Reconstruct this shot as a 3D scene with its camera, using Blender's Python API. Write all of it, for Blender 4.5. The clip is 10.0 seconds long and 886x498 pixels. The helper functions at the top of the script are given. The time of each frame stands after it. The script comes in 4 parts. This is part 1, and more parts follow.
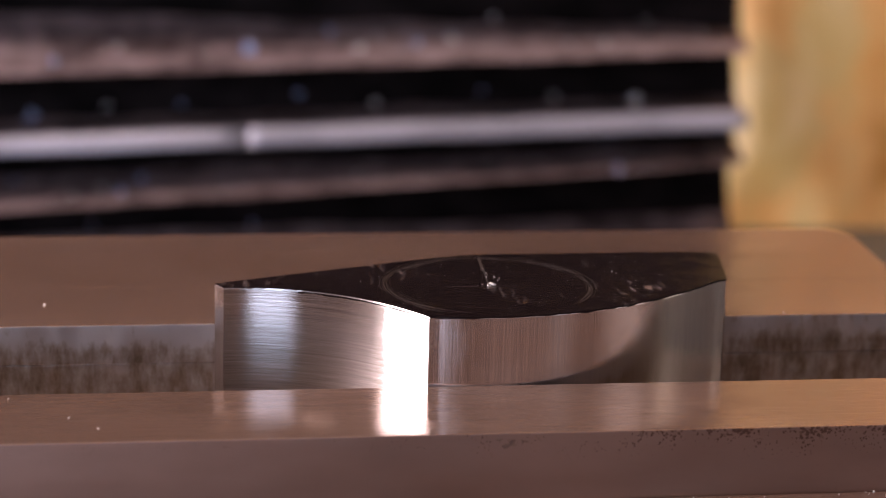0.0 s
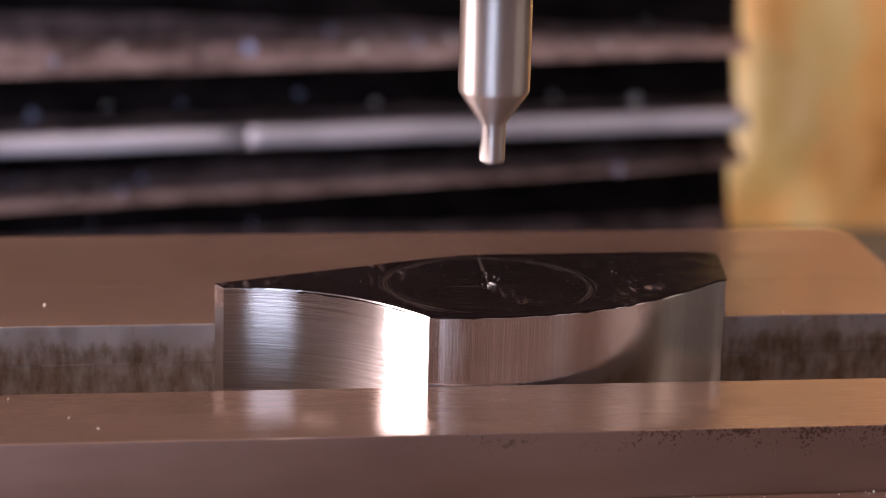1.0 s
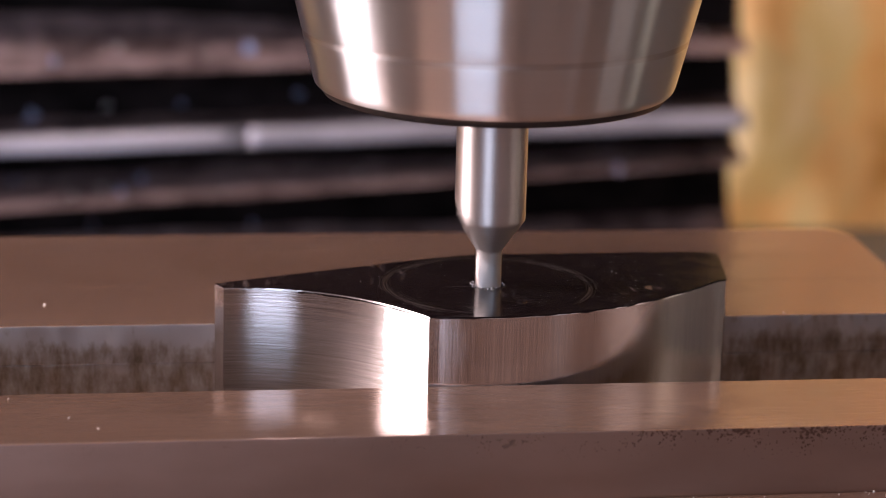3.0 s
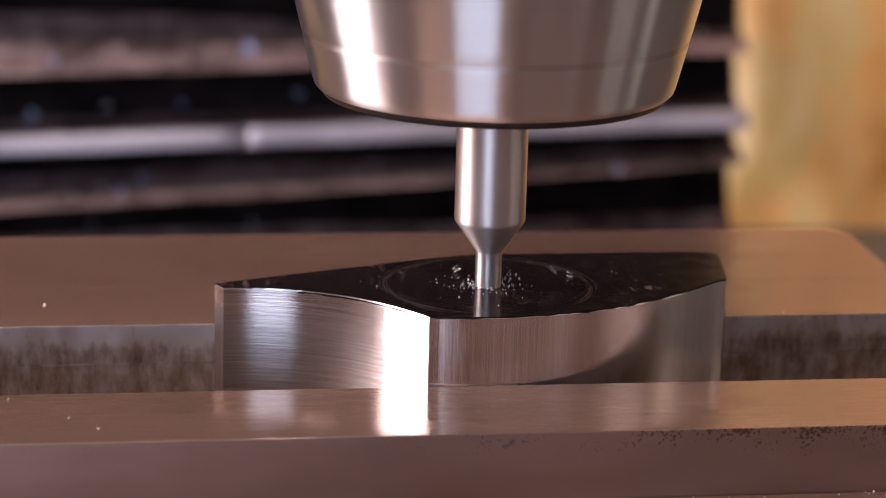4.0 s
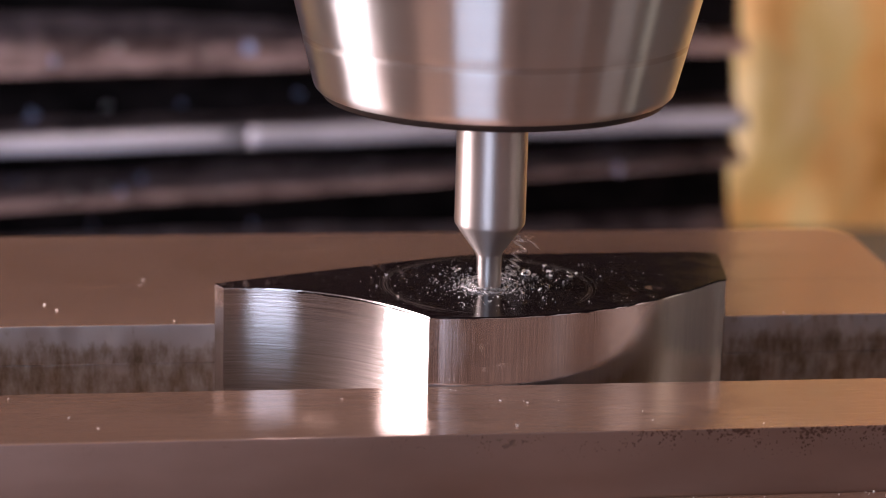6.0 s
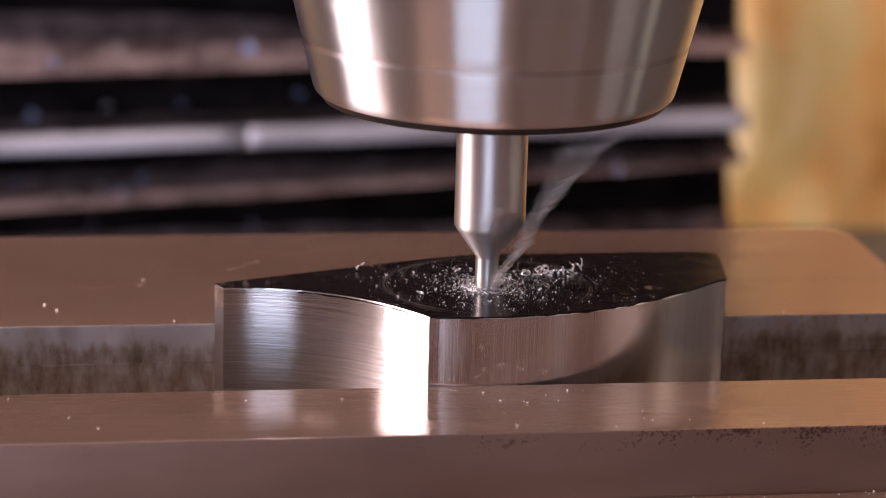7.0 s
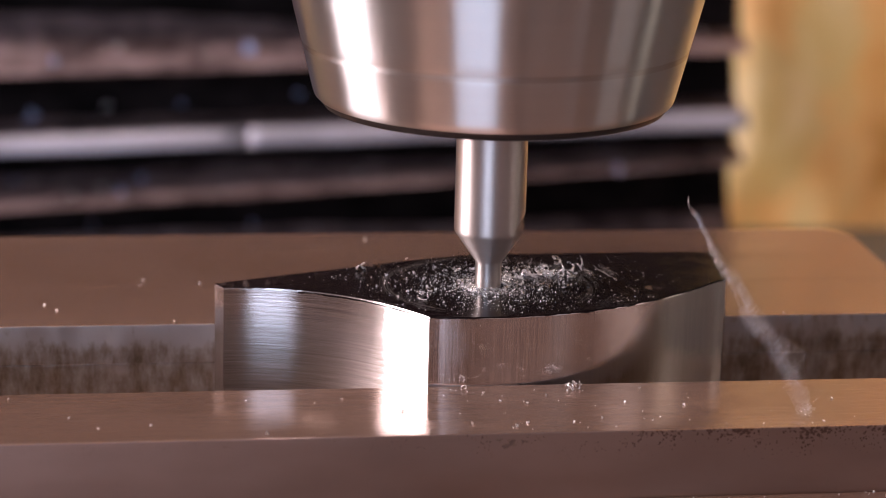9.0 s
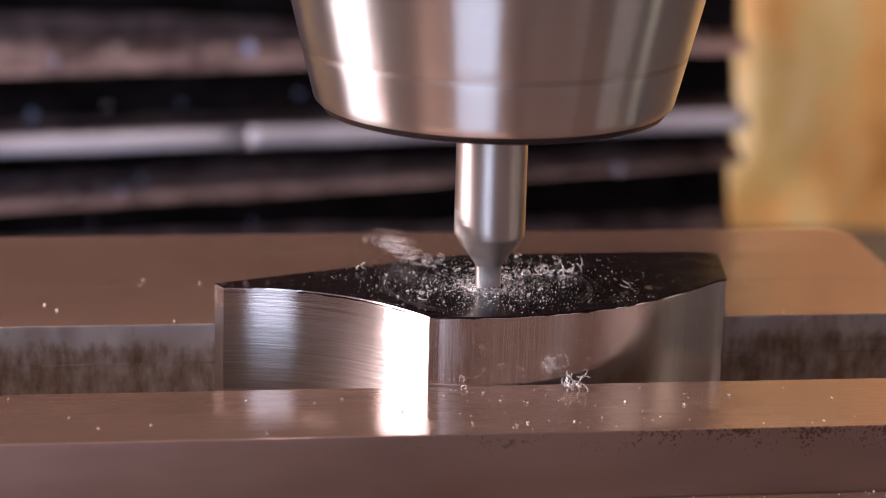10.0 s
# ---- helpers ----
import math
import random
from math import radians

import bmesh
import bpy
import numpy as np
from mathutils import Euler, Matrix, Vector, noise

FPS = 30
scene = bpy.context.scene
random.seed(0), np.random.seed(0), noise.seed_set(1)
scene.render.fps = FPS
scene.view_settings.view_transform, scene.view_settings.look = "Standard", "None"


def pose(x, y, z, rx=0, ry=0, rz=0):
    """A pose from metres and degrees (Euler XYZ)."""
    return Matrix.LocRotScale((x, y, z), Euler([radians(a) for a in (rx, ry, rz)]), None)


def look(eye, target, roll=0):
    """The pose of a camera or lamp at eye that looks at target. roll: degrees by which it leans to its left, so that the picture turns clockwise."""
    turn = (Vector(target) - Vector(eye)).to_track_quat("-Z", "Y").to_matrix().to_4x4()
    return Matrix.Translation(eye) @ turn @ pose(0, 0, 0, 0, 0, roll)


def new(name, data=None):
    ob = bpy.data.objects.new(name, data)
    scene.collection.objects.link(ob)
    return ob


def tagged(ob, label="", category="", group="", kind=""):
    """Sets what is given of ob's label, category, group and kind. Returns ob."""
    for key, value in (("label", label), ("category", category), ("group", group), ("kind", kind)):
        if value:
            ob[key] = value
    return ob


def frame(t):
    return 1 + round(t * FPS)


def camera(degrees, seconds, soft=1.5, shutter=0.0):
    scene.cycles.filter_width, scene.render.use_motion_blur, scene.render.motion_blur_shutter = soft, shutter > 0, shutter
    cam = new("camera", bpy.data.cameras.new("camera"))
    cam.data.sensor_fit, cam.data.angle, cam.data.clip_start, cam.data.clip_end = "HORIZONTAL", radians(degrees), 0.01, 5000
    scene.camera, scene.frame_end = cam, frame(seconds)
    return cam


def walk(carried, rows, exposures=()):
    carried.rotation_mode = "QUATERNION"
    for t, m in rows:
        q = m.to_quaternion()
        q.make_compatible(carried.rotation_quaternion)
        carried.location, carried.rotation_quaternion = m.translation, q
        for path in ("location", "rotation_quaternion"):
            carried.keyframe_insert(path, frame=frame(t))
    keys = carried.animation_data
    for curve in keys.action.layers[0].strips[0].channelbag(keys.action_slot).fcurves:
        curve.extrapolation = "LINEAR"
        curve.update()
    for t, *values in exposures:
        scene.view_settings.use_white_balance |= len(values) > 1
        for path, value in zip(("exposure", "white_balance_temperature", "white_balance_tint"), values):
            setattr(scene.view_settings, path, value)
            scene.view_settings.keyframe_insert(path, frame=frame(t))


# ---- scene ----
# All plans below are in millimetres round the cutter's axis, with z = 0 on the top of the workpiece.
MM = 0.001

# ---- camera ----
cam = camera(20.64, 10.0, soft=0.85, shutter=0.42)
EYE = Vector((-32.03, -196.10, 56.71)) * MM
AIM = EYE + Vector((0.13700, 0.95568, -0.26059)) * 0.2
cam.data.dof.use_dof = True
cam.data.dof.focus_distance = 0.2005
cam.data.dof.aperture_fstop = 33.0
walk(cam, [(0, look(EYE, AIM, 1.476)), (10, look(EYE, AIM, 1.476))])

# ---- light ----
scene.view_settings.exposure = 0.085
world = bpy.data.worlds.new("world")
scene.world = world
world.use_nodes = True
world.node_tree.nodes["Background"].inputs[0].default_value = (0.55, 0.6, 0.75, 1)
world.node_tree.nodes["Background"].inputs[1].default_value = 0.05


def window_light(name, place, target, width, height, power, color):
    data = bpy.data.lights.new(name, "AREA")
    data.shape, data.size, data.size_y, data.energy, data.color = "RECTANGLE", width, height, power, color
    ob = new(name, data)
    ob.matrix_world = look(place, target)
    return ob


window_light("daylight_left", (-1.58, 0.16, 0.30), (0, 0.16, 0.30), 0.68, 1.6, 48.0, (1.0, 0.86, 0.89))
window_light("daylight_behind", (-0.80, -2.18, 0.05), (-0.80, 0, 0.05), 1.0, 1.9, 21.5, (0.63, 0.75, 1.0))
window_light("daylight_right", (2.05, -0.98, 0.02), (0, -0.98, 0.02), 0.66, 1.84, 3.4, (1.0, 0.86, 0.84))
window_light("daylight_slit", (2.05, -0.21, 0.02), (0, -0.21, 0.02), 0.22, 1.84, 2.0, (1.0, 0.88, 0.74))
window_light("daylight_corner", (1.7, -2.25, 0.3), (1.7, 0, 0.3), 0.4, 1.3, 0.8, (0.9, 0.9, 1.0))
# added lamp without a known source, brightens the hanging sheet from behind
window_light("sheet_backlight", (0.45, 0.99, 0.40), (0.45, 0, 0.40), 0.8, 0.8, 21.0, (0.97, 0.95, 0.9))
window_light("ceiling_tube_light", (-0.55, -0.55, 1.57), (-0.55, -0.55, 0), 1.3, 0.35, 15.0, (1.0, 0.78, 0.68))


# ---- materials ----
def material(name, color, rough=0.5, metal=0.0):
    m = bpy.data.materials.new(name)
    m.use_nodes = True
    b = m.node_tree.nodes["Principled BSDF"]
    b.inputs["Base Color"].default_value = (*color, 1)
    b.inputs["Roughness"].default_value = rough
    b.inputs["Metallic"].default_value = metal
    return m


def node(m, kind, **values):
    n = m.node_tree.nodes.new(kind)
    for key, value in values.items():
        n.inputs[key.replace("_", " ")].default_value = value
    return n


def link(m, a, out, b, inp):
    m.node_tree.links.new(a.outputs[out], b.inputs[inp])


def grain(m, scale, stretch, low, high, detail=4.0, turn=(0, 0, 0), fine=0.5):
    """A noise in the object's space, stretched, as a value from low to high."""
    coords = m.node_tree.nodes.new("ShaderNodeTexCoord")
    place = node(m, "ShaderNodeMapping", Scale=stretch, Rotation=turn)
    noise_node = node(m, "ShaderNodeTexNoise", Scale=scale, Detail=detail, Roughness=fine)
    span = node(m, "ShaderNodeMapRange")
    span.inputs["From Min"].default_value, span.inputs["From Max"].default_value = 0.3, 0.7
    span.inputs["To Min"].default_value, span.inputs["To Max"].default_value = low, high
    link(m, coords, "Object", place, "Vector")
    link(m, place, "Vector", noise_node, "Vector")
    link(m, noise_node, "Fac", span, "Value")
    return span


def tint(m, fac, colors):
    """Colours over a value: (position, colour) pairs."""
    ramp = m.node_tree.nodes.new("ShaderNodeValToRGB")
    e = ramp.color_ramp.elements
    while len(e) < len(colors):
        e.new(0.5)
    for k, (pos, c) in zip(e, colors):
        k.position, k.color = pos, (*c, 1)
    link(m, fac, 0, ramp, "Fac")
    return ramp


def bsdf(m):
    return m.node_tree.nodes["Principled BSDF"]


def bump(m, fac, strength, distance=0.0001):
    b = node(m, "ShaderNodeBump", Strength=strength, Distance=distance)
    link(m, fac, 0, b, "Height")
    link(m, b, "Normal", bsdf(m), "Normal")
    return b


def brushed(m, amount, rotation, axis="Z"):
    t = m.node_tree.nodes.new("ShaderNodeTangent")
    t.direction_type, t.axis = "RADIAL", axis
    b = bsdf(m)
    b.inputs["Anisotropic"].default_value = amount
    b.inputs["Anisotropic Rotation"].default_value = rotation
    link(m, t, "Tangent", b, "Tangent")


def ground_steel(name, base, dark, rough):
    """Ground jaw steel: fine lines along x, brownish film, faint stains."""
    m = material(name, base, rough, 0.55)
    lines = grain(m, 90, (1.2, 60, 60), 0.0, 1.0, 3)
    stains = grain(m, 55, (0.6, 1, 1), 0.0, 1.0, 5)
    mix = node(m, "ShaderNodeMath")
    mix.operation = "MULTIPLY_ADD"
    mix.inputs[1].default_value = 0.35
    half = node(m, "ShaderNodeMath")
    half.operation = "MULTIPLY"
    half.inputs[1].default_value = 0.65
    link(m, stains, 0, half, 0)
    link(m, lines, 0, mix, 0)
    link(m, half, 0, mix, 2)
    link(m, tint(m, mix, [(0.15, dark), (0.75, base)]), "Color", bsdf(m), "Base Color")
    r = grain(m, 70, (1, 8, 8), rough - 0.05, rough + 0.07)
    link(m, r, 0, bsdf(m), "Roughness")
    bump(m, lines, 0.08, 0.00002)
    return m


jaw_steel = ground_steel("ground_jaw_steel", (0.40, 0.260, 0.212), (0.315, 0.198, 0.158), 0.118)


def pitted_steel():
    """The front of the jaw: duller, with black corrosion pits along its upper edge."""
    m = material("pitted_jaw_steel", (0.4, 0.3, 0.27), 0.42, 0.82)
    coords = m.node_tree.nodes.new("ShaderNodeTexCoord")
    cells = node(m, "ShaderNodeTexVoronoi", Scale=3500)
    warp = node(m, "ShaderNodeTexNoise", Scale=2500, Detail=2)
    link(m, coords, "Object", warp, "Vector")
    shift = node(m, "ShaderNodeVectorMath")
    shift.operation = "MULTIPLY_ADD"
    shift.inputs[1].default_value = (0.0003, 0.0003, 0.0003)
    link(m, warp, "Color", shift, 0)
    link(m, coords, "Object", shift, 2)
    link(m, shift, "Vector", cells, "Vector")
    split = node(m, "ShaderNodeSeparateXYZ")
    link(m, coords, "Object", split, "Vector")
    edge = node(m, "ShaderNodeMapRange")
    edge.inputs["From Min"].default_value, edge.inputs["From Max"].default_value = -0.0086, -0.0059
    edge.inputs["To Min"].default_value, edge.inputs["To Max"].default_value = 0.09, 0.74
    link(m, split, "Z", edge, "Value")
    side = node(m, "ShaderNodeMapRange")
    side.inputs["From Min"].default_value, side.inputs["From Max"].default_value = -0.012, 0.02
    side.inputs["To Min"].default_value, side.inputs["To Max"].default_value = 0.35, 1.0
    link(m, split, "X", side, "Value")
    patch = grain(m, 420, (1, 1, 1), 0.0, 1.0, 3)
    limit = node(m, "ShaderNodeMath")
    limit.operation = "MULTIPLY"
    link(m, edge, 0, limit, 0)
    link(m, side, 0, limit, 1)
    more = node(m, "ShaderNodeMath")
    more.operation = "MULTIPLY"
    link(m, limit, 0, more, 0)
    link(m, patch, 0, more, 1)
    pit = node(m, "ShaderNodeMath")
    pit.operation = "LESS_THAN"
    link(m, cells, "Distance", pit, 0)
    link(m, more, 0, pit, 1)
    film = tint(m, grain(m, 45, (0.7, 1, 1.6), 0.0, 1.0, 5), [(0.1, (0.29, 0.200, 0.170)), (0.9, (0.45, 0.322, 0.285))])
    mix = m.node_tree.nodes.new("ShaderNodeMixRGB")
    mix.inputs[2].default_value = (0.14, 0.086, 0.069, 1)
    link(m, pit, 0, mix, 0)
    link(m, film, "Color", mix, 1)
    link(m, mix, 0, bsdf(m), "Base Color")
    link(m, grain(m, 60, (1, 4, 4), 0.3, 0.44), 0, bsdf(m), "Roughness")
    bump(m, grain(m, 700, (0.3, 1, 2), 0.0, 1.0), 0.12, 0.00004)
    return m


pitted = pitted_steel()
rust_mat = material("dark_corrosion", (0.10, 0.062, 0.05), 0.7, 0.2)
link(rust_mat, tint(rust_mat, grain(rust_mat, 1800, (1, 1, 1), 0.0, 1.0), [(0.2, (0.11, 0.062, 0.048)), (0.9, (0.27, 0.175, 0.14))]), "Color", bsdf(rust_mat), "Base Color")


def stained_steel():
    """The inner face of the jaw plates: blue-grey steel, darker and browner downwards, with short streaks running down.
    """
    m = material("stained_jaw_steel", (0.4, 0.36, 0.35), 0.36, 0.9)
    streaks = grain(m, 1000, (1, 1, 0.34), -0.1, 0.75, 5, (0, 0, 0), 0.7)
    clouds = grain(m, 260, (1, 1, 1.4), -0.25, 0.25, 4)
    coords = m.node_tree.nodes.new("ShaderNodeTexCoord")
    split = node(m, "ShaderNodeSeparateXYZ")
    link(m, coords, "Object", split, "Vector")
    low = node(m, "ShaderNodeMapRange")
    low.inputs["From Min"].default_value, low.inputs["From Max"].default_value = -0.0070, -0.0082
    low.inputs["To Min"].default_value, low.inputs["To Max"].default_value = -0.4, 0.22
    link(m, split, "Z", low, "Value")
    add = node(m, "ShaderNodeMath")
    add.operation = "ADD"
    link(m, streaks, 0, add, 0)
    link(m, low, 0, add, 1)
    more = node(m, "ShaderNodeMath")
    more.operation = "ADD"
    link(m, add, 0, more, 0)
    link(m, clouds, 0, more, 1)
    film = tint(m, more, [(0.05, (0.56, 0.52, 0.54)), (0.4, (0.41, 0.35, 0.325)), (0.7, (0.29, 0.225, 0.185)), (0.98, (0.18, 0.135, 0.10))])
    link(m, film, "Color", bsdf(m), "Base Color")
    link(m, grain(m, 500, (1, 1, 0.6), 0.28, 0.5), 0, bsdf(m), "Roughness")
    bump(m, grain(m, 1400, (1, 1, 0.5), 0.0, 1.0), 0.1, 0.00004)
    return m


stained = stained_steel()


def milled_steel(name, rough, stretch, turn, strength, low):
    m = material(name, (0.74, 0.69, 0.68), rough, 1.0)
    lines = grain(m, 130, stretch, 0.0, 1.0, 5, turn, 0.75)
    link(m, tint(m, lines, [(0.0, (low, low * 0.925, low * 0.92)), (1.0, (0.84, 0.78, 0.775))]), "Color", bsdf(m), "Base Color")
    link(m, grain(m, 130, stretch, rough - 0.04, rough + 0.06, 3, turn), 0, bsdf(m), "Roughness")
    bump(m, lines, strength, 0.00003)
    return m


# the concave side is sanded along, the convex side is milled upright
sanded = milled_steel("sanded_steel", 0.2, (0.9, 0.9, 85), (0, 0.06, 0), 0.08, 0.36)
brushed(sanded, 0.95, 0.25)
milled = milled_steel("upright_milled_steel", 0.15, (90, 90, 0.8), (0, 0, 0), 0.035, 0.62)
brushed(milled, 0.35, 0.0)


def smudge(m, scale, low, high):
    """Finger marks and oil: a slow change of the roughness on top of the grain."""
    cloud = grain(m, scale, (1, 1, 1), low, high, 4)
    old = bsdf(m).inputs["Roughness"].links[0].from_node
    add = node(m, "ShaderNodeMath")
    add.operation = "ADD"
    link(m, old, 0, add, 0)
    link(m, cloud, 0, add, 1)
    link(m, add, 0, bsdf(m), "Roughness")


smudge(milled, 200, -0.03, 0.06)
smudge(jaw_steel, 120, -0.04, 0.05)


def black_top():
    m = material("black_layout_coating", (0.014, 0.008, 0.009), 0.16, 0.0)
    bsdf(m).inputs["Specular IOR Level"].default_value = 0.3
    worn = grain(m, 1500, (1, 0.25, 1), 0.0, 1.0, 5)
    patch = grain(m, 120, (1, 1, 1), 0.0, 1.0, 3)
    mul = node(m, "ShaderNodeMath")
    mul.operation = "MULTIPLY"
    link(m, worn, 0, mul, 0)
    link(m, patch, 0, mul, 1)
    link(m, tint(m, mul, [(0.5, (0.012, 0.007, 0.008)), (0.98, (0.15, 0.115, 0.115))]), "Color", bsdf(m), "Base Color")
    link(m, grain(m, 500, (1, 1, 1), 0.1, 0.26), 0, bsdf(m), "Roughness")
    return m


coating = black_top()
scribe_mat = material("scribed_line_steel", (0.062, 0.05, 0.05), 0.5, 0.2)
link(scribe_mat, grain(scribe_mat, 900, (1, 1, 1), 0.3, 0.7), 0, bsdf(scribe_mat), "Roughness")
chip_mat = material("bright_chip_steel", (0.95, 0.92, 0.95), 0.5, 0.78)
link(chip_mat, grain(chip_mat, 3000, (1, 1, 1), 0.14, 0.42), 0, bsdf(chip_mat), "Roughness")


grain_mat = material("dull_bright_chip_steel", (0.95, 0.92, 0.95), 0.6, 0.75)
link(grain_mat, grain(grain_mat, 3000, (1, 1, 1), 0.28, 0.5), 0, bsdf(grain_mat), "Roughness")


def turned_steel(name, color, rough, scale, amount=1.0):
    """Turned or ground round: fine rings, so that lights stretch upright."""
    m = material(name, color, rough, 1.0)
    rings = grain(m, scale, (0.002, 0.002, 1), 0.0, 1.0, 3)
    link(m, tint(m, rings, [(0.0, tuple(c * 0.955 for c in color)), (1.0, color)]), "Color", bsdf(m), "Base Color")
    link(m, grain(m, scale * 0.5, (0.004, 0.004, 1), rough - 0.012, rough + 0.018), 0, bsdf(m), "Roughness")
    brushed(m, amount, 0.25)
    return m


chuck_steel = turned_steel("turned_chuck_steel", (0.72, 0.685, 0.69), 0.28, 900)
shank_steel = turned_steel("ground_carbide", (0.68, 0.60, 0.58), 0.46, 1800, 0.72)
flute_steel = material("ground_flute_carbide", (0.68, 0.61, 0.59), 0.3, 1.0)
link(flute_steel, grain(flute_steel, 1500, (1, 1, 0.3), 0.38, 0.55), 0, bsdf(flute_steel), "Roughness")
# the groove band is a darker, rougher copy of the chuck steel
groove_steel = turned_steel("darker_groove_steel", (0.64, 0.58, 0.57), 0.45, 900)
black_ring = material("blackened_chuck_face", (0.035, 0.027, 0.027), 0.4, 0.5)
link(black_ring, grain(black_ring, 400, (1, 1, 1), 0.3, 0.5), 0, bsdf(black_ring), "Roughness")


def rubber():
    """Upper slopes of the pleats: mottled dust, with the light falling on them put into the colour."""
    m = material("lit_dusty_fabric", (0.06, 0.05, 0.05), 0.7, 0.0)
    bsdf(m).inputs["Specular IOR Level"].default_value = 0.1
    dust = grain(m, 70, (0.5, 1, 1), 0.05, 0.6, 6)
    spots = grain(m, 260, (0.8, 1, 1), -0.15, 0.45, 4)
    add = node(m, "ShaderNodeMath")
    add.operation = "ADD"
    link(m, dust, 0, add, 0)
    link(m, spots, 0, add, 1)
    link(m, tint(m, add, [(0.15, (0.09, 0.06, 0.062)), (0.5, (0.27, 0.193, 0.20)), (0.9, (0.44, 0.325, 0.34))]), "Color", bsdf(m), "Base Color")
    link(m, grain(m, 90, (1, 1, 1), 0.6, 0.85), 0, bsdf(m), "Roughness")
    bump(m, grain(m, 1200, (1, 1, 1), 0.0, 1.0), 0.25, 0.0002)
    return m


lit_fabric_mat = rubber()
caught_mat = material("bright_caught_chip", (0.85, 0.82, 0.86), 0.45, 0.35)
link(caught_mat, grain(caught_mat, 900, (1, 1, 1), 0.3, 0.6), 0, bsdf(caught_mat), "Roughness")
# the bluish glint of some chips is put into this base colour
blue_glint_mat = material("blue_glint_chip", (0.52, 0.60, 0.96), 0.45, 0.35)
link(blue_glint_mat, grain(blue_glint_mat, 900, (1, 1, 1), 0.3, 0.6), 0, bsdf(blue_glint_mat), "Roughness")
# near-black colour that carries the shade of the folds and undersides
shaded_fabric_mat = material("shaded_bellows_fabric", (0.012, 0.009, 0.009), 0.8, 0.0)
bsdf(shaded_fabric_mat).inputs["Specular IOR Level"].default_value = 0.06
link(shaded_fabric_mat, tint(shaded_fabric_mat, grain(shaded_fabric_mat, 160, (0.6, 1, 1), 0.0, 1.0, 5), [(0.2, (0.009, 0.007, 0.007)), (0.9, (0.026, 0.019, 0.020))]), "Color", bsdf(shaded_fabric_mat), "Base Color")
piping_mat = material("worn_bellows_edge", (0.62, 0.56, 0.61), 0.3, 0.3)
link(piping_mat, tint(piping_mat, grain(piping_mat, 120, (0.4, 1, 1), 0.0, 1.0, 4), [(0.1, (0.38, 0.37, 0.45)), (0.9, (0.58, 0.565, 0.68))]), "Color", bsdf(piping_mat), "Base Color")
link(piping_mat, grain(piping_mat, 200, (0.3, 1, 1), 0.3, 0.5), 0, bsdf(piping_mat), "Roughness")


def curtain_material():
    """A thin yellowed sheet that lets some of the added light behind it through."""
    m = material("yellowed_sheet", (0.8, 0.5, 0.2), 0.6, 0.0)
    streak = grain(m, 34, (1.3, 1.0, 0.6), 0.0, 0.75, 5, (0, 0.5, 0), 0.62)
    blot = grain(m, 110, (1, 1, 0.8), 0.0, 0.3, 4)
    add = node(m, "ShaderNodeMath")
    add.operation = "ADD"
    link(m, streak, 0, add, 0)
    link(m, blot, 0, add, 1)
    color = tint(m, add, [(0.12, (0.66, 0.42, 0.18)), (0.3, (0.80, 0.55, 0.28)), (0.48, (0.88, 0.64, 0.36)), (0.64, (0.78, 0.64, 0.38)), (0.9, (0.92, 0.78, 0.57))])
    link(m, color, "Color", bsdf(m), "Base Color")
    thin = m.node_tree.nodes.new("ShaderNodeBsdfTranslucent")
    link(m, color, "Color", thin, "Color")
    mix = node(m, "ShaderNodeMixShader", Fac=0.4)
    link(m, bsdf(m), "BSDF", mix, 1)
    link(m, thin, "BSDF", mix, 2)
    link(m, mix, 0, m.node_tree.nodes["Material Output"], "Surface")
    return m


curtain_mat = curtain_material()


def plain(name, low, high, rough, scale):
    m = material(name, high, rough, 0.0)
    link(m, tint(m, grain(m, scale, (1, 1, 1), 0.0, 1.0, 5), [(0.1, low), (0.9, high)]), "Color", bsdf(m), "Base Color")
    return m


wall_mat = plain("brown_wall_paint", (0.13, 0.1, 0.092), (0.18, 0.142, 0.13), 0.7, 6)
pale_mat = plain("pale_wall_paint", (0.27, 0.25, 0.262), (0.35, 0.325, 0.34), 0.7, 6)
floor_mat = plain("workshop_concrete", (0.085, 0.082, 0.084), (0.125, 0.120, 0.122), 0.7, 5)
ceiling_mat = plain("ceiling_paint", (0.28, 0.23, 0.2), (0.34, 0.28, 0.25), 0.8, 4)
cast_iron = plain("painted_cast_iron", (0.075, 0.072, 0.074), (0.11, 0.105, 0.107), 0.5, 60)
dark_slab_mat = plain("dark_slab_paint", (0.035, 0.028, 0.027), (0.055, 0.045, 0.043), 0.5, 9)
frame_mat = plain("window_frame_paint", (0.5, 0.47, 0.44), (0.56, 0.53, 0.5), 0.5, 20)


# ---- building helpers ----
def part(name, bm, mats, parent=None, label="", smooth=False):
    """Links a bmesh drawn in millimetres as one mesh object, under a thing where one is given."""
    me = bpy.data.meshes.new(name)
    bmesh.ops.scale(bm, vec=(MM, MM, MM), verts=bm.verts)
    bm.normal_update()
    if smooth:
        for f in bm.faces:
            f.smooth = True
    bm.to_mesh(me)
    bm.free()
    for m in (mats if isinstance(mats, (list, tuple)) else [mats]):
        me.materials.append(m)
    ob = new(name, me)
    if parent is not None:
        ob.parent = parent
    if label:
        ob["label"] = label
    return ob


def empty(name, place=(0, 0, 0)):
    ob = new(name)
    ob.empty_display_size = 0.005
    ob.location = Vector(place) * MM
    return ob


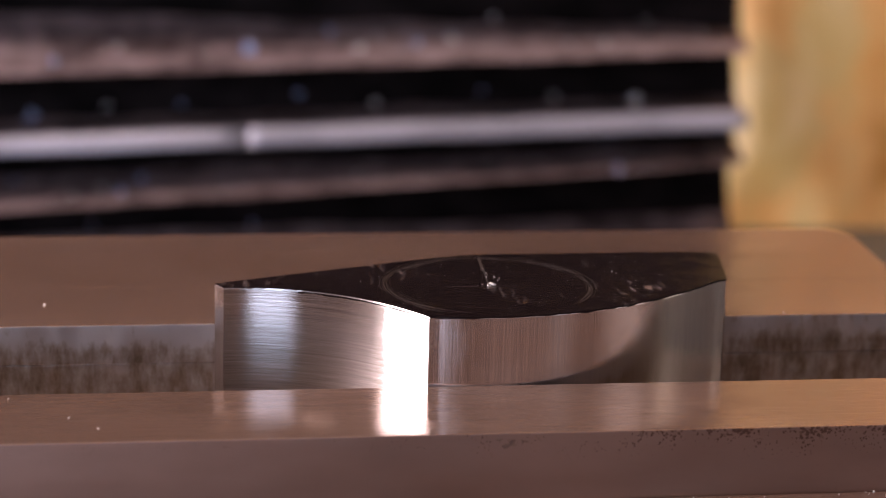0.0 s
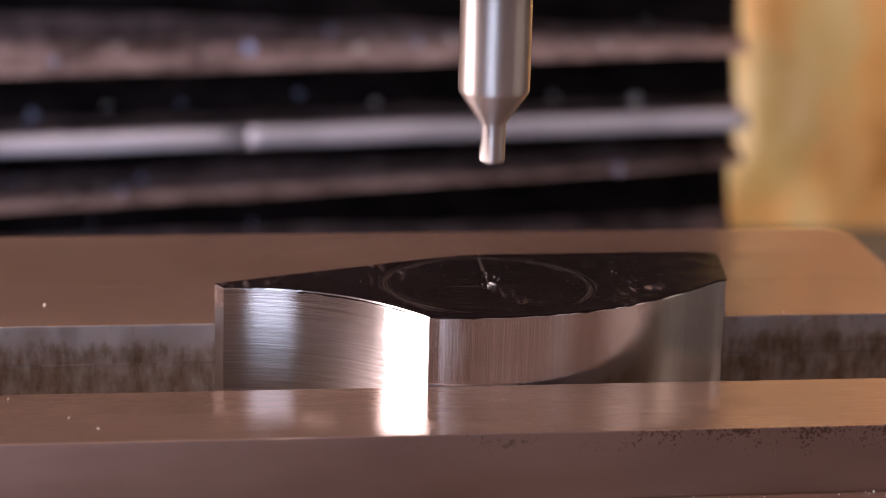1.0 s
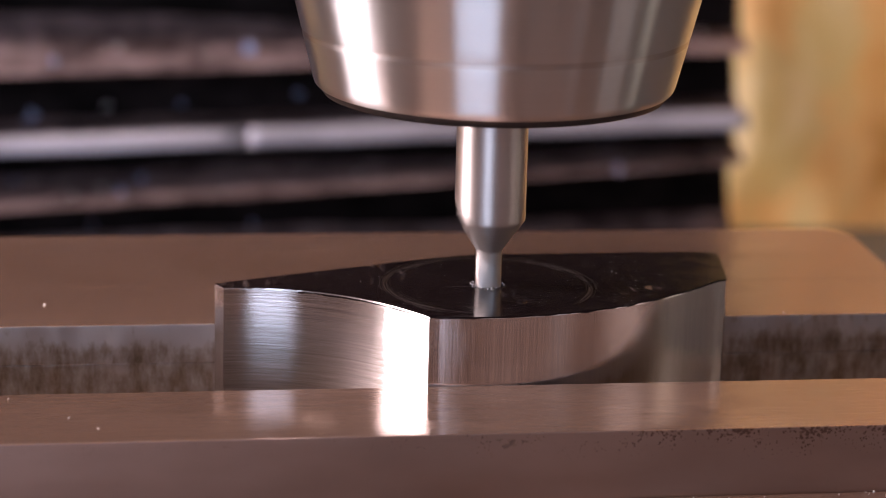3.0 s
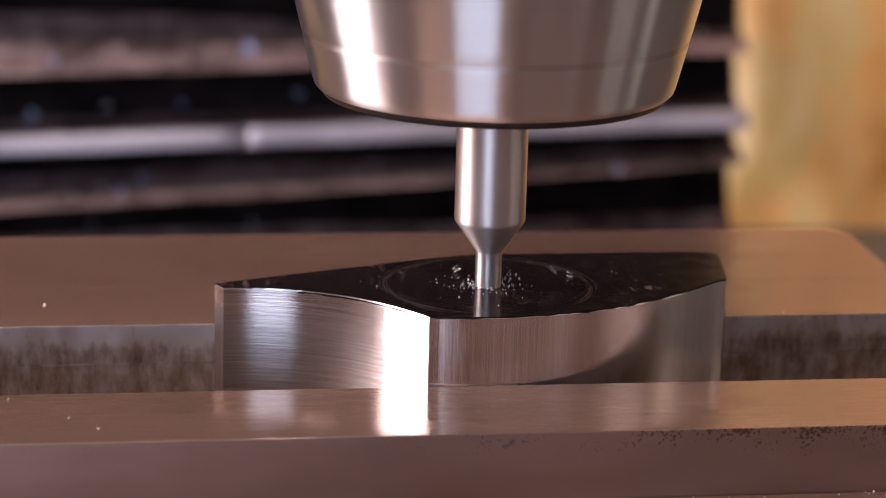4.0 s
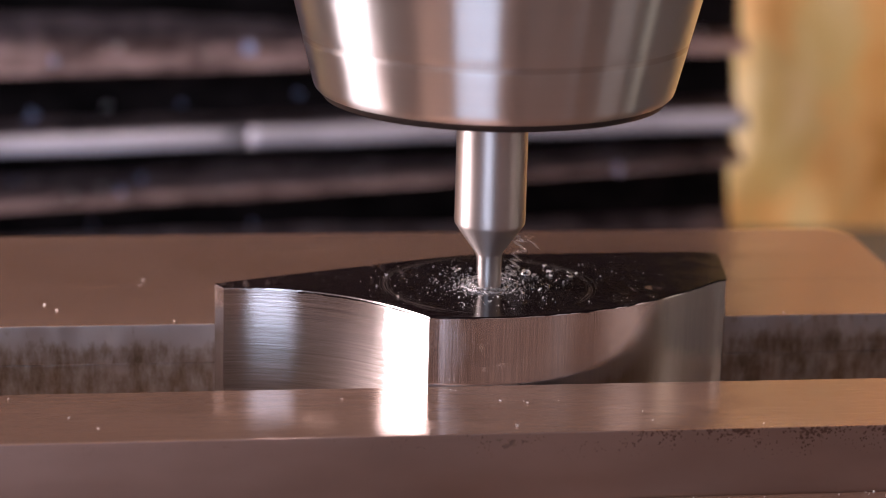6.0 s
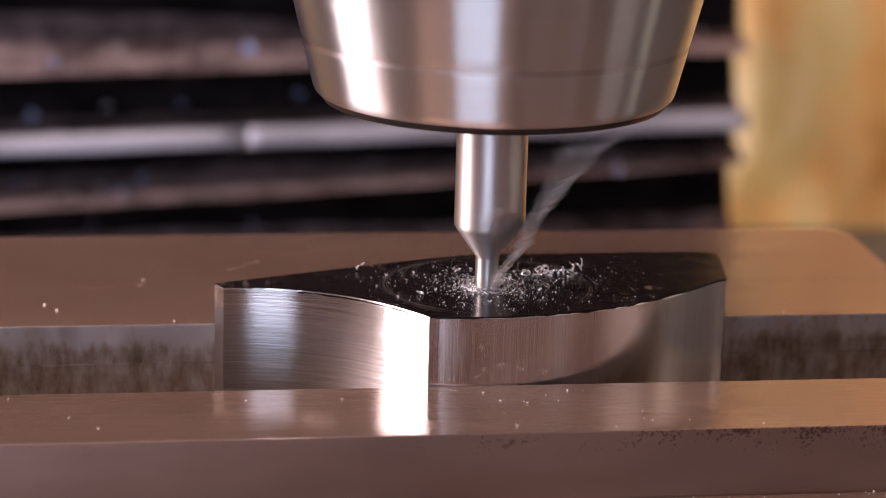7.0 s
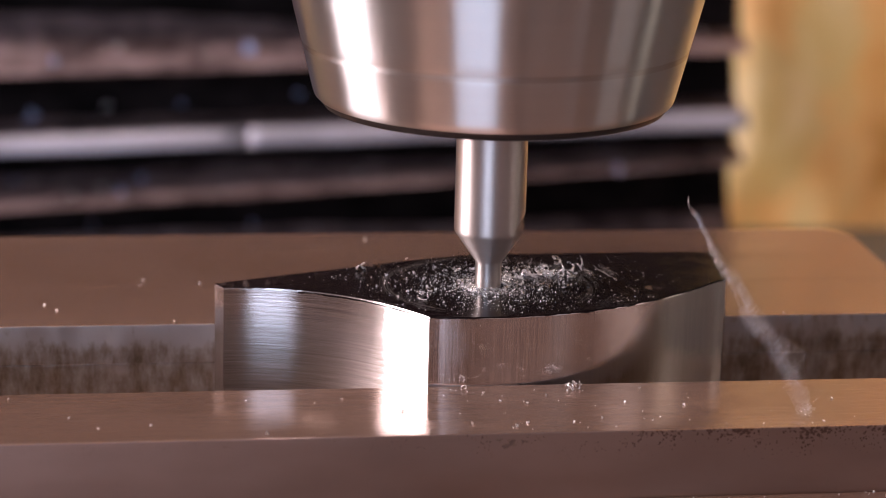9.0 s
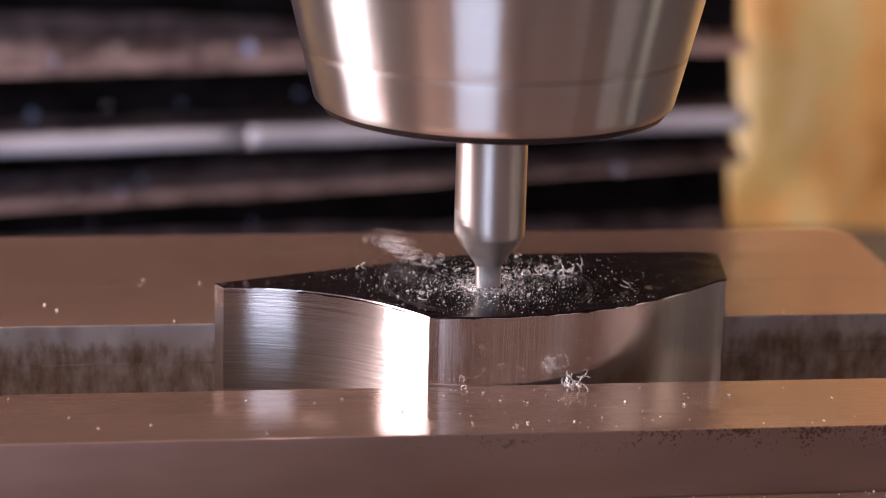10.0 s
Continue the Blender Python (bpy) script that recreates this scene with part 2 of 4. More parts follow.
def box(bm, a, b, bevel=0.0):
    m = Matrix.Translation([(p + q) / 2 for p, q in zip(a, b)]) @ Matrix.Diagonal([abs(q - p) for p, q in zip(a, b)] + [1])
    made = bmesh.ops.create_cube(bm, size=1, matrix=m)["verts"]
    if bevel:
        edges = list({e for v in made for e in v.link_edges})
        bmesh.ops.bevel(bm, geom=edges, offset=bevel, segments=2, affect="EDGES", profile=0.5)
    return bm


def turned(bm, profile, n=96, mat=0):
    """A closed ring of faces for each step of the profile of (radius, height)."""
    rows = []
    for r, z in profile:
        rows.append([bm.verts.new((r * math.cos(2 * math.pi * k / n), r * math.sin(2 * math.pi * k / n), z)) for k in range(n)])
    for a, b in zip(rows, rows[1:]):
        for k in range(n):
            f = bm.faces.new((a[k], a[(k + 1) % n], b[(k + 1) % n], b[k]))
            f.smooth, f.material_index = True, mat
    return rows


def tube(bm, path, radius, sides=5, closed=False):
    """A thin tube along points; radius may be a function of the way along, from 0 to 1."""
    rings = []
    for i, p in enumerate(path):
        a, b = path[max(i - 1, 0)], path[min(i + 1, len(path) - 1)]
        d = (b - a).normalized()
        u = d.orthogonal().normalized() if not rings else (side - d * side.dot(d)).normalized()
        side = u
        v = d.cross(u)
        r = radius(i / (len(path) - 1)) if callable(radius) else radius
        rings.append([bm.verts.new(p + (u * math.cos(2 * math.pi * k / sides) + v * math.sin(2 * math.pi * k / sides)) * r) for k in range(sides)])
    for a, b in zip(rings, rings[1:]):
        for k in range(sides):
            bm.faces.new((a[k], a[(k + 1) % sides], b[(k + 1) % sides], b[k])).smooth = True
    for ring in (rings[0][::-1], rings[-1]):
        bm.faces.new(ring)


# ---- the room that closes the place ----
X0, X1, Y0, Y1, Z0, Z1 = -1600, 2000, -2200, 1000, -950, 1600


def wall(name, along, at, span, outward, openings=(), paint=wall_mat, label="brown painted plain workshop wall"):
    """A wall 100 mm thick along x or y, with rectangular openings (from, to, low, high)."""
    bm = bmesh.new()

    def slab(a0, a1, z0, z1):
        lo, hi = sorted((at, at + outward * 100))
        if along == "x":
            box(bm, (a0, lo, z0), (a1, hi, z1))
        else:
            box(bm, (lo, a0, z0), (hi, a1, z1))

    at_now = span[0]
    for a0, a1, z0, z1 in sorted(openings):
        slab(at_now, a0, Z0, Z1)
        slab(a0, a1, Z0, z0)
        slab(a0, a1, z1, Z1)
        at_now = a1
    slab(at_now, span[1], Z0, Z1)
    return tagged(part(name, bm, paint), label, "wall", kind="structure")


wall("wall_west", "y", X0, (Y0, Y1), -1, [(-180, 500, -500, 1100)])
wall("wall_south", "x", Y0, (X0 - 100, X1 + 100), -1, [(-1300, -300, -900, 1000), (-251, 331, Z0 + 1, 1051), (1500, 1900, -350, 950)], pale_mat, "pale painted plain workshop wall")
wall("wall_east", "y", X1, (Y0, Y1), 1, [(-1310, -650, -900, 940), (-320, -100, -900, 940)])
wall("wall_north", "x", Y1, (X0 - 100, X1 + 100), 1, [(50, 850, 0, 800)])
tagged(part("floor", box(bmesh.new(), (X0 - 100, Y0 - 100, Z0 - 100), (X1 + 100, Y1 + 100, Z0)), floor_mat), "grey concrete workshop floor", "floor", kind="structure")
tagged(part("ceiling", box(bmesh.new(), (X0 - 100, Y0 - 100, Z1), (X1 + 100, Y1 + 100, Z1 + 100)), ceiling_mat), "pale painted plain workshop ceiling", "ceiling", kind="structure")


def window(name, along, at, inward, a0, a1, z0, z1, bar=None):
    """A plain painted frame set in a wall opening, with an upright bar where one is given."""
    bm = bmesh.new()
    lo, hi = sorted((at + inward * 2, at - inward * 60))
    bars = [(bar[0], bar[1], z0 + 26, z1 - 26)] if bar else []
    for p0, p1, q0, q1 in bars + [(a0 + 1, a0 + 26, z0 + 1, z1 - 1), (a1 - 26, a1 - 1, z0 + 1, z1 - 1), (a0 + 26, a1 - 26, z0 + 1, z0 + 26), (a0 + 26, a1 - 26, z1 - 26, z1 - 1)]:
        if along == "x":
            box(bm, (p0, lo, q0), (p1, hi, q1))
        else:
            box(bm, (lo, p0, q0), (hi, p1, q1))
    return tagged(part(name, bm, frame_mat), "pale painted frame of a tall workshop window", "window", kind="structure")


window("window_1", "y", X0, 1, -180, 500, -500, 1100)
window("window_2", "x", Y0, 1, -1300, -300, -900, 1000)
window("window_3", "y", X1, -1, -1310, -650, -900, 940, (-1080, -975))
window("window_4", "y", X1, -1, -320, -100, -900, 940)
# unseen opening added round the lamp behind the sheet
window("added_window", "x", Y1, -1, 50, 850, 0, 800)
window("window_6", "x", Y0, 1, 1500, 1900, -350, 950)


def door():
    """Unseen dark slab with two panels, added in the wall behind the camera to darken reflections."""
    bm = box(bmesh.new(), (-250, Y0 - 40, Z0 + 4), (330, Y0 + 4, 1050))
    board = part("dark_reflection_slab", bm, dark_slab_mat)
    for z0, z1 in ((-830, 0), (110, 940)):
        part("panel", box(bmesh.new(), (-170, Y0 + 4, z0), (250, Y0 + 12, z1), 3), dark_slab_mat, board)
    return tagged(board, "dark slab added in the pale wall for its reflection", "door", kind="structure")


door()


def machine_table():
    bm = bmesh.new()
    box(bm, (-420, -180, -105), (420, 246, -60), 2)
    table = part("machine_table", bm, cast_iron)
    bm = bmesh.new()
    box(bm, (-200, -120, -950), (200, 200, -105), 6)
    part("pedestal", bm, cast_iron, table)
    return tagged(table, "dark painted cast iron milling machine table", "machine table")


machine_table()


# ---- vise ----
JAW = -5.82  # top of the jaws
FRONT, INNER_FRONT, INNER_REAR, REAR = -21.07, -9.34, 9.15, 39.9


def rounded_slab(bm, x0, x1, y0, y1, z0, z1, r, bevel):
    """A slab whose two rear upright corners are rounded."""
    outline = [(x0, y0), (x1, y0)]
    for cx, cy, a0 in ((x1 - r, y1 - r, 0), (x0 + r, y1 - r, 90)):
        outline += [(cx + r * math.cos(radians(a0 + k * 7.5)), cy + r * math.sin(radians(a0 + k * 7.5))) for k in range(13)]
    low = [bm.verts.new((x, y, z0)) for x, y in outline]
    high = [bm.verts.new((x, y, z1)) for x, y in outline]
    top = bm.faces.new(high)
    bm.faces.new(low[::-1])
    for k in range(len(low)):
        j = (k + 1) % len(low)
        bm.faces.new((low[k], low[j], high[j], high[k]))
    bmesh.ops.bevel(bm, geom=list(top.edges), offset=bevel, segments=2, affect="EDGES")


def paint_front(bm, normal_y, slot):
    bm.normal_update()
    for f in bm.faces:
        if f.normal.y * normal_y > 0.8:
            f.material_index = slot


def vise():
    root = empty("machine_vise", (0, 0, -60))

    def add(name, bm, mats, label=""):
        ob = part(name, bm, mats, root, label)
        ob.location = (0, 0, 0.060)
        return ob

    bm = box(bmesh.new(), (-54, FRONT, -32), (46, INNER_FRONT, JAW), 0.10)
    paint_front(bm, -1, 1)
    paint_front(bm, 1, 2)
    add("front_jaw_plate", bm, [jaw_steel, pitted, stained], "ground steel jaw plate, pitted along its edge")
    for x, z, size, seed in ((-1.4, -6.75, 0.75, 1), (-0.2, -6.5, 0.4, 2), (-2.2, -6.35, 0.35, 3), (9.0, -6.2, 0.28, 4), (23.5, -6.7, 0.3, 5)):
        bm = bmesh.new()
        rim = []
        for k in range(22):
            a = 2 * math.pi * k / 22
            r = size * (0.62 + 0.9 * noise.noise(Vector((math.cos(a) * 1.3, math.sin(a) * 1.3, seed * 3.7))))
            rim.append((x + r * math.cos(a), z + 0.6 * r * math.sin(a)))
        front = [bm.verts.new((p, FRONT - 0.006, q)) for p, q in rim]
        back = [bm.verts.new((p, FRONT + 0.02, q)) for p, q in rim]
        bm.faces.new(front)
        for k in range(22):
            bm.faces.new((back[k], back[(k + 1) % 22], front[(k + 1) % 22], front[k]))
        add("rust_spot", bm, rust_mat, "dark corrosion spot on the jaw plate")
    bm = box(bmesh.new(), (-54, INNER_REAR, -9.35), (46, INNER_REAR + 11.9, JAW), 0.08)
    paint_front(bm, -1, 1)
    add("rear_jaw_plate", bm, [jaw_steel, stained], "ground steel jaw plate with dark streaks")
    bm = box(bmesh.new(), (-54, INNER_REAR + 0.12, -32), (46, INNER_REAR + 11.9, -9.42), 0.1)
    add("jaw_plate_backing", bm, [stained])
    bm = bmesh.new()
    rounded_slab(bm, -54, 43.7, INNER_REAR + 11.97, REAR, -32, JAW - 0.05, 3.6, 0.12)
    add("rear_jaw", bm, jaw_steel)
    bm = box(bmesh.new(), (-54, -62, -32), (46, FRONT - 0.03, -11.27), 0.4)
    add("sliding_jaw", bm, jaw_steel)
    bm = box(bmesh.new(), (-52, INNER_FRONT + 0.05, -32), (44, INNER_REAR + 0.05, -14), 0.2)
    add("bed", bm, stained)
    bm = box(bmesh.new(), (-58, -70, -60), (50, 46, -32.02), 1.0)
    add("base", bm, cast_iron)
    return tagged(root, "ground steel machine vise with brown-tinted jaws", "vise")


vise()


# ---- workpiece ----
def arc(cx, cy, r, a0, a1, n):
    return [(cx + r * math.cos(radians(a0 + (a1 - a0) * k / n)), cy + r * math.sin(radians(a0 + (a1 - a0) * k / n))) for k in range(n + 1)]


def outline_sides():
    """The sides of the plate, counter-clockwise from above: (points, material slot)."""
    cusp = (-6.17, -9.0)
    # from the thin end to the cusp: a round hollow that runs out flatter before the cusp
    turns = [min(0.90 * s, 44 + 0.55 * (0.90 * s - 44)) for s in range(-2, 69)]
    hollow = [(-22.36, 0.33)]
    for a in turns:
        step = 0.302 if a < 43.9 else 0.245
        hollow.append((hollow[-1][0] + step * math.cos(radians(a)), hollow[-1][1] - step * math.sin(radians(a))))
    kx, ky = (cusp[0] + 22.36) / (hollow[-1][0] + 22.36), (cusp[1] - 0.33) / (hollow[-1][1] - 0.33)
    hollow = [(-22.36 + (x + 22.36) * kx, 0.33 + (y - 0.33) * ky) for x, y in hollow]
    belly = arc(-1.6, 18.72, 28.0, -99.4, -59.0, 36)  # from the cusp to the straight flank
    belly[0] = cusp
    bx, by = belly[-1]
    flank = [(bx, by)]
    for k in range(12):
        slope = 0.62 + 0.031 * k
        flank.append((flank[-1][0] + (20.3 - bx) / 12, flank[-1][1] + (20.3 - bx) / 12 * slope))
    corner = arc(20.2, flank[-1][1] + 1.05, 1.05, -60, -5, 8)
    right = [corner[-1], (22.3, 8.7)]
    corner2 = arc(21.1, 8.85, 1.15, 0, 90, 8)
    back = [corner2[-1], (3.5, 10.0)]
    crown = arc(3.5, -14.0, 24.0, 90, 110.3, 14)
    cx, cy = crown[-1]
    slope = [(cx, cy), (-23.03, cy - (cx + 23.03) * 0.372)]
    nose = [slope[-1], hollow[0]]
    return [(hollow, 0), (belly + flank[1:] + corner[1:], 1), (right + corner2[1:], 1), (back + crown[1:] + slope[1:], 1), (nose, 1)]


def on_plate(x, y):
    """Whether a place lies on the top of the workpiece, clear of its edges."""
    if x < -6:
        return -0.2 - (max(0, x + 20) ** 2) / 24 < y < 8.0 + 0.37 * (x + 6) and x > -19
    return -8.6 + 0.011 * (x + 2) ** 2 + 0.24 * max(0, x - 8) < y < 9.3 and x < 20


BLOCK_DEPTH = 14.0
COAT = 0.04


def workpiece():
    root = empty("steel_workpiece", (0, 0, -BLOCK_DEPTH))
    bm = bmesh.new()
    ring = []
    for points, slot in outline_sides():
        ring += points[:-1]
        low = [bm.verts.new((x, y, -BLOCK_DEPTH)) for x, y in points]
        high = [bm.verts.new((x, y, -0.16)) for x, y in points]
        for k in range(len(points) - 1):
            f = bm.faces.new((low[k], low[k + 1], high[k + 1], high[k]))
            f.smooth, f.material_index = True, slot
    # the small broken edge and the closed top and bottom
    inner = [Vector((x, y, 0)) for x, y in ring]
    cusp_x = -6.3
    n = len(inner)
    tops = []
    for k in range(n):
        d = (inner[(k + 1) % n] - inner[k - 1]).normalized()
        w = (0.04 if inner[k].x < cusp_x else 0.03) + 0.02 * noise.noise(inner[k] * 1.7)
        tops.append(inner[k] + Vector((-d.y, d.x, 0)) * w)
    a = [bm.verts.new((v.x, v.y, -0.16)) for v in inner]
    b = [bm.verts.new((v.x, v.y, -COAT)) for v in tops]
    for k in range(n):
        bm.faces.new((a[k], a[(k + 1) % n], b[(k + 1) % n], b[k])).material_index = 1
    bm.faces.new(b)
    bm.faces.new([bm.verts.new((v.x, v.y, -BLOCK_DEPTH)) for v in inner][::-1])
    body = part("body", bm, [sanded, milled], root)
    body.location.z = BLOCK_DEPTH * MM
    # the black film on top, with a slightly ragged edge
    bm = bmesh.new()
    edge = []
    for k in range(n):
        p, q = tops[k], tops[(k + 1) % n]
        d = (q - p).normalized()
        steps = max(1, int((q - p).length / 0.25))
        for j in range(steps):
            s = p.lerp(q, j / steps)
            rag = 0.05 * max(0.0, noise.noise(s * 2.3) + 0.3 * noise.noise(s * 9.0))
            edge.append(s + Vector((-d.y, d.x, 0)) * rag)
    low = [bm.verts.new((v.x, v.y, -COAT)) for v in edge]
    high = [bm.verts.new((v.x, v.y, 0)) for v in edge]
    bm.faces.new(high)
    for k in range(len(edge)):
        j = (k + 1) % len(edge)
        bm.faces.new((low[k], low[j], high[j], high[k]))
    # the film has run a little over the edge, in a ragged band
    sides = outline_sides()
    for points, upper, start in ((sides[0][0], 0.15, 0.3), (sides[1][0], 0.0, 0.0)):
        row = []
        for i, (p, q) in enumerate(zip(points, points[1:])):
            if i < start * len(points):
                continue
            a, b = Vector((*p, 0)), Vector((*q, 0))
            out = Vector(((b - a).y, -(b - a).x, 0)).normalized() * 0.006
            steps = max(2, int((b - a).length / 0.08))
            for j in range(steps + 1):
                c = a.lerp(b, j / steps) + out
                low_z = upper + max(0.02, 0.12 + 0.12 * noise.noise(c * 0.7) + 0.07 * noise.noise(c * 4.0))
                row.append((bm.verts.new((c.x, c.y, -upper)), bm.verts.new((c.x, c.y, -low_z))))
        for (a, b), (c, d) in zip(row, row[1:]):
            bm.faces.new((a, b, d, c))
    coat = part("black_coating", bm, coating, root, "glossy black layout coating, lightly scratched")
    coat.location.z = BLOCK_DEPTH * MM
    # scribed ring and cross lines
    rng = random.Random(4)

    def scratches(name, strokes):
        bm = bmesh.new()
        for path, w in strokes:
            pts = [Vector((x, y, 0.004)) for x, y in path]
            for p, q in zip(pts, pts[1:]):
                d = (q - p).normalized()
                s = Vector((-d.y, d.x, 0)) * w / 2
                quad = [p - s, q - s, q + s, p + s]
                lo = [bm.verts.new(v - Vector((0, 0, 0.004))) for v in quad]
                hi = [bm.verts.new(v) for v in quad]
                bm.faces.new(hi)
                for k in range(4):
                    bm.faces.new((lo[k], lo[(k + 1) % 4], hi[(k + 1) % 4], hi[k]))
        ob = part(name, bm, scribe_mat, root)
        ob.location.z = BLOCK_DEPTH * MM

    strokes = []
    for k in range(120):
        r = 8.75 + rng.gauss(0, 0.26)
        a = rng.uniform(0, 360)
        if 225 < a < 320:
            continue
        strokes.append((arc(0, 0, r, a, a + rng.uniform(8, 40), 18), rng.uniform(0.01, 0.035)))
    for k in range(16):
        r = rng.uniform(8.0, 9.0)
        a = rng.uniform(120, 200)
        strokes.append((arc(0.2, 0.1, r, a, a + rng.uniform(10, 35), 14), rng.uniform(0.01, 0.03)))
    scratches("scribed_circle", strokes)
    scratches("scribed_cross", [([(0.6, 9.2), (0.1, 0.3)], 0.10), ([(0.45, 8.6), (0.25, 4.5)], 0.14), ([(-3.6, -0.2), (-0.4, -0.25)], 0.05),
                               ([(0.6, -0.25), (1.8, -0.3)], 0.04)])
    strokes = []
    while len(strokes) < 190:
        x, y = rng.gauss(11.5, 4.5), rng.uniform(-6.5, 9.2)
        if not on_plate(x, y) or not on_plate(x + 1.2, y) or math.hypot(x, y) < 5:
            continue
        a, size = rng.gauss(0.25, 0.35), rng.uniform(0.05, 0.3) * rng.choice((0.5, 1, 1, 2))
        strokes.append(([(x, y), (x + size * math.cos(a), y + size * math.sin(a))], rng.uniform(0.012, 0.035)))
    while len(strokes) < 330:
        x, y = rng.uniform(-15, 4), rng.uniform(-7, 9)
        if not on_plate(x, y) or not on_plate(x + 0.6, y + 0.3):
            continue
        a, size = rng.gauss(0.3, 0.5), rng.uniform(0.06, 0.5)
        strokes.append(([(x, y), (x + size * math.cos(a), y + size * math.sin(a))], rng.uniform(0.012, 0.03)))
    scratches("scuff_marks", strokes)
    return tagged(root, "polished steel plate with a black top clamped in the vise", "workpiece")


workpiece()


# ---- cutter and chuck ----
def spindle():
    root = empty("spindle_chuck", (0, 0, 46))
    z = 0.24
    bm = bmesh.new()
    profile = [(14.62, 17.36), (14.9, 17.62), (15.03, 17.95), (15.10, 18.2), (15.148, 18.4), (15.25, 18.8), (15.84, 21.2), (15.95, 21.66), (15.962, 21.74), (15.975, 21.86), (16.010, 22.02), (16.052, 22.16), (16.10, 22.28), (16.31, 23.15), (17.0, 26.0), (18.8, 33.5), (21.5, 44), (21.5, 110)]
    turned(bm, [(r, h + z) for r, h in profile], 160)
    for f in bm.faces:
        if 21.66 + z < f.calc_center_median().z < 22.2 + z:
            f.material_index = 1
    nose = part("chuck_nose", bm, [chuck_steel, groove_steel], root, "turned bright steel tapered nose with a fine groove")
    bm = bmesh.new()
    turned(bm, [(3.02, 17.2 + z), (4.5, 16.75 + z), (13.9, 16.7 + z), (14.2, 16.8 + z), (14.55, 17.3 + z), (14.58, 17.36 + z)], 160)
    part("face_ring", bm, black_ring, nose, "blackened front face")
    # single-lip cutter: round shank, cone and tip, with one flat ground away along its lower part
    bm = bmesh.new()
    n = 72
    prof = [(0.15, 0.0), (0.98, 0.06), (1.08, 0.12), (1.1, 0.5), (1.1, 1.2), (1.1, 2.2), (1.1, 3.35), (1.18, 3.55), (1.7, 4.3), (2.3, 5.15), (2.85, 5.95), (2.97, 6.12), (3.0, 6.35), (3.0, 6.8), (3.0, 7.3), (3.0, 7.8), (3.0, 8.4), (3.0, 17.8)]
    rows = []
    for r, h in prof:
        flat = (0.72 + 0.5 * max(0.0, h - 3.3)) if h < 8.5 else 9.0
        twist = radians(-14) * h
        row = []
        for k in range(n):
            a = 2 * math.pi * k / n
            c = math.cos(a - twist)
            rr = r if c <= 0 else min(r, flat / max(c, 1e-4))
            row.append(bm.verts.new((rr * math.cos(a), rr * math.sin(a), h)))
        rows.append((row, flat, twist))
    for (ra, fa, ta), (rb, fb, tb) in zip(rows, rows[1:]):
        for k in range(n):
            j = (k + 1) % n
            f = bm.faces.new((ra[k], ra[j], rb[j], rb[k]))
            mid = sum((Vector((v.co.x, v.co.y, 0)) for v in f.verts), Vector()) / 4
            full = max(v.co.xy.length for v in f.verts)
            f.smooth = True
            c = math.cos(2 * math.pi * (k + 0.5) / n - (ta + tb) / 2)
            f.material_index = 1 if c > 0 and mid.length * c > 0 and full * c > 0.98 * min(fa, fb) * 0.95 else 0
    bm.faces.new(rows[0][0][::-1])
    for e in bm.edges:
        if len(e.link_faces) == 2 and e.link_faces[0].material_index != e.link_faces[1].material_index:
            e.smooth = False
    part("end_mill", bm, [shank_steel, flute_steel], root, "ground carbide single-lip end mill with a stepped shank")
    return tagged(root, "bright turned chuck holding a small end mill", "tool chuck")


tool = spindle()


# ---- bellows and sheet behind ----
# pleats from top to bottom: (height at x = -50, height at x = 82, how far forward, lit-coloured slope below it)
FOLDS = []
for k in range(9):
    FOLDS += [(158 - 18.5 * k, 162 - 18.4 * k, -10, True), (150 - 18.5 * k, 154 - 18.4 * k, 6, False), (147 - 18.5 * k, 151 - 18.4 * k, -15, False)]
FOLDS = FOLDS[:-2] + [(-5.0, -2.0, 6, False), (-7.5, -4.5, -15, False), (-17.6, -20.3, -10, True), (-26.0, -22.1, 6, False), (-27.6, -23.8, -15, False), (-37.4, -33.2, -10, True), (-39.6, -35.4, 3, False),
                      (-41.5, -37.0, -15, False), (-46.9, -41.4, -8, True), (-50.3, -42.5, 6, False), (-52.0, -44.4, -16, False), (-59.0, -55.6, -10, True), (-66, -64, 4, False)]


def fold_height(fold, x):
    return fold[0] + (fold[1] - fold[0]) * (x + 50) / 132


def fold_depth(x, z):
    """How far back the pleats lie at a place on their front."""
    for a, b in zip(FOLDS, FOLDS[1:]):
        za, zb = fold_height(a, x), fold_height(b, x)
        if zb <= z <= za:
            return 230 - (a[2] + (b[2] - a[2]) * (za - z) / (za - zb))
    return 224


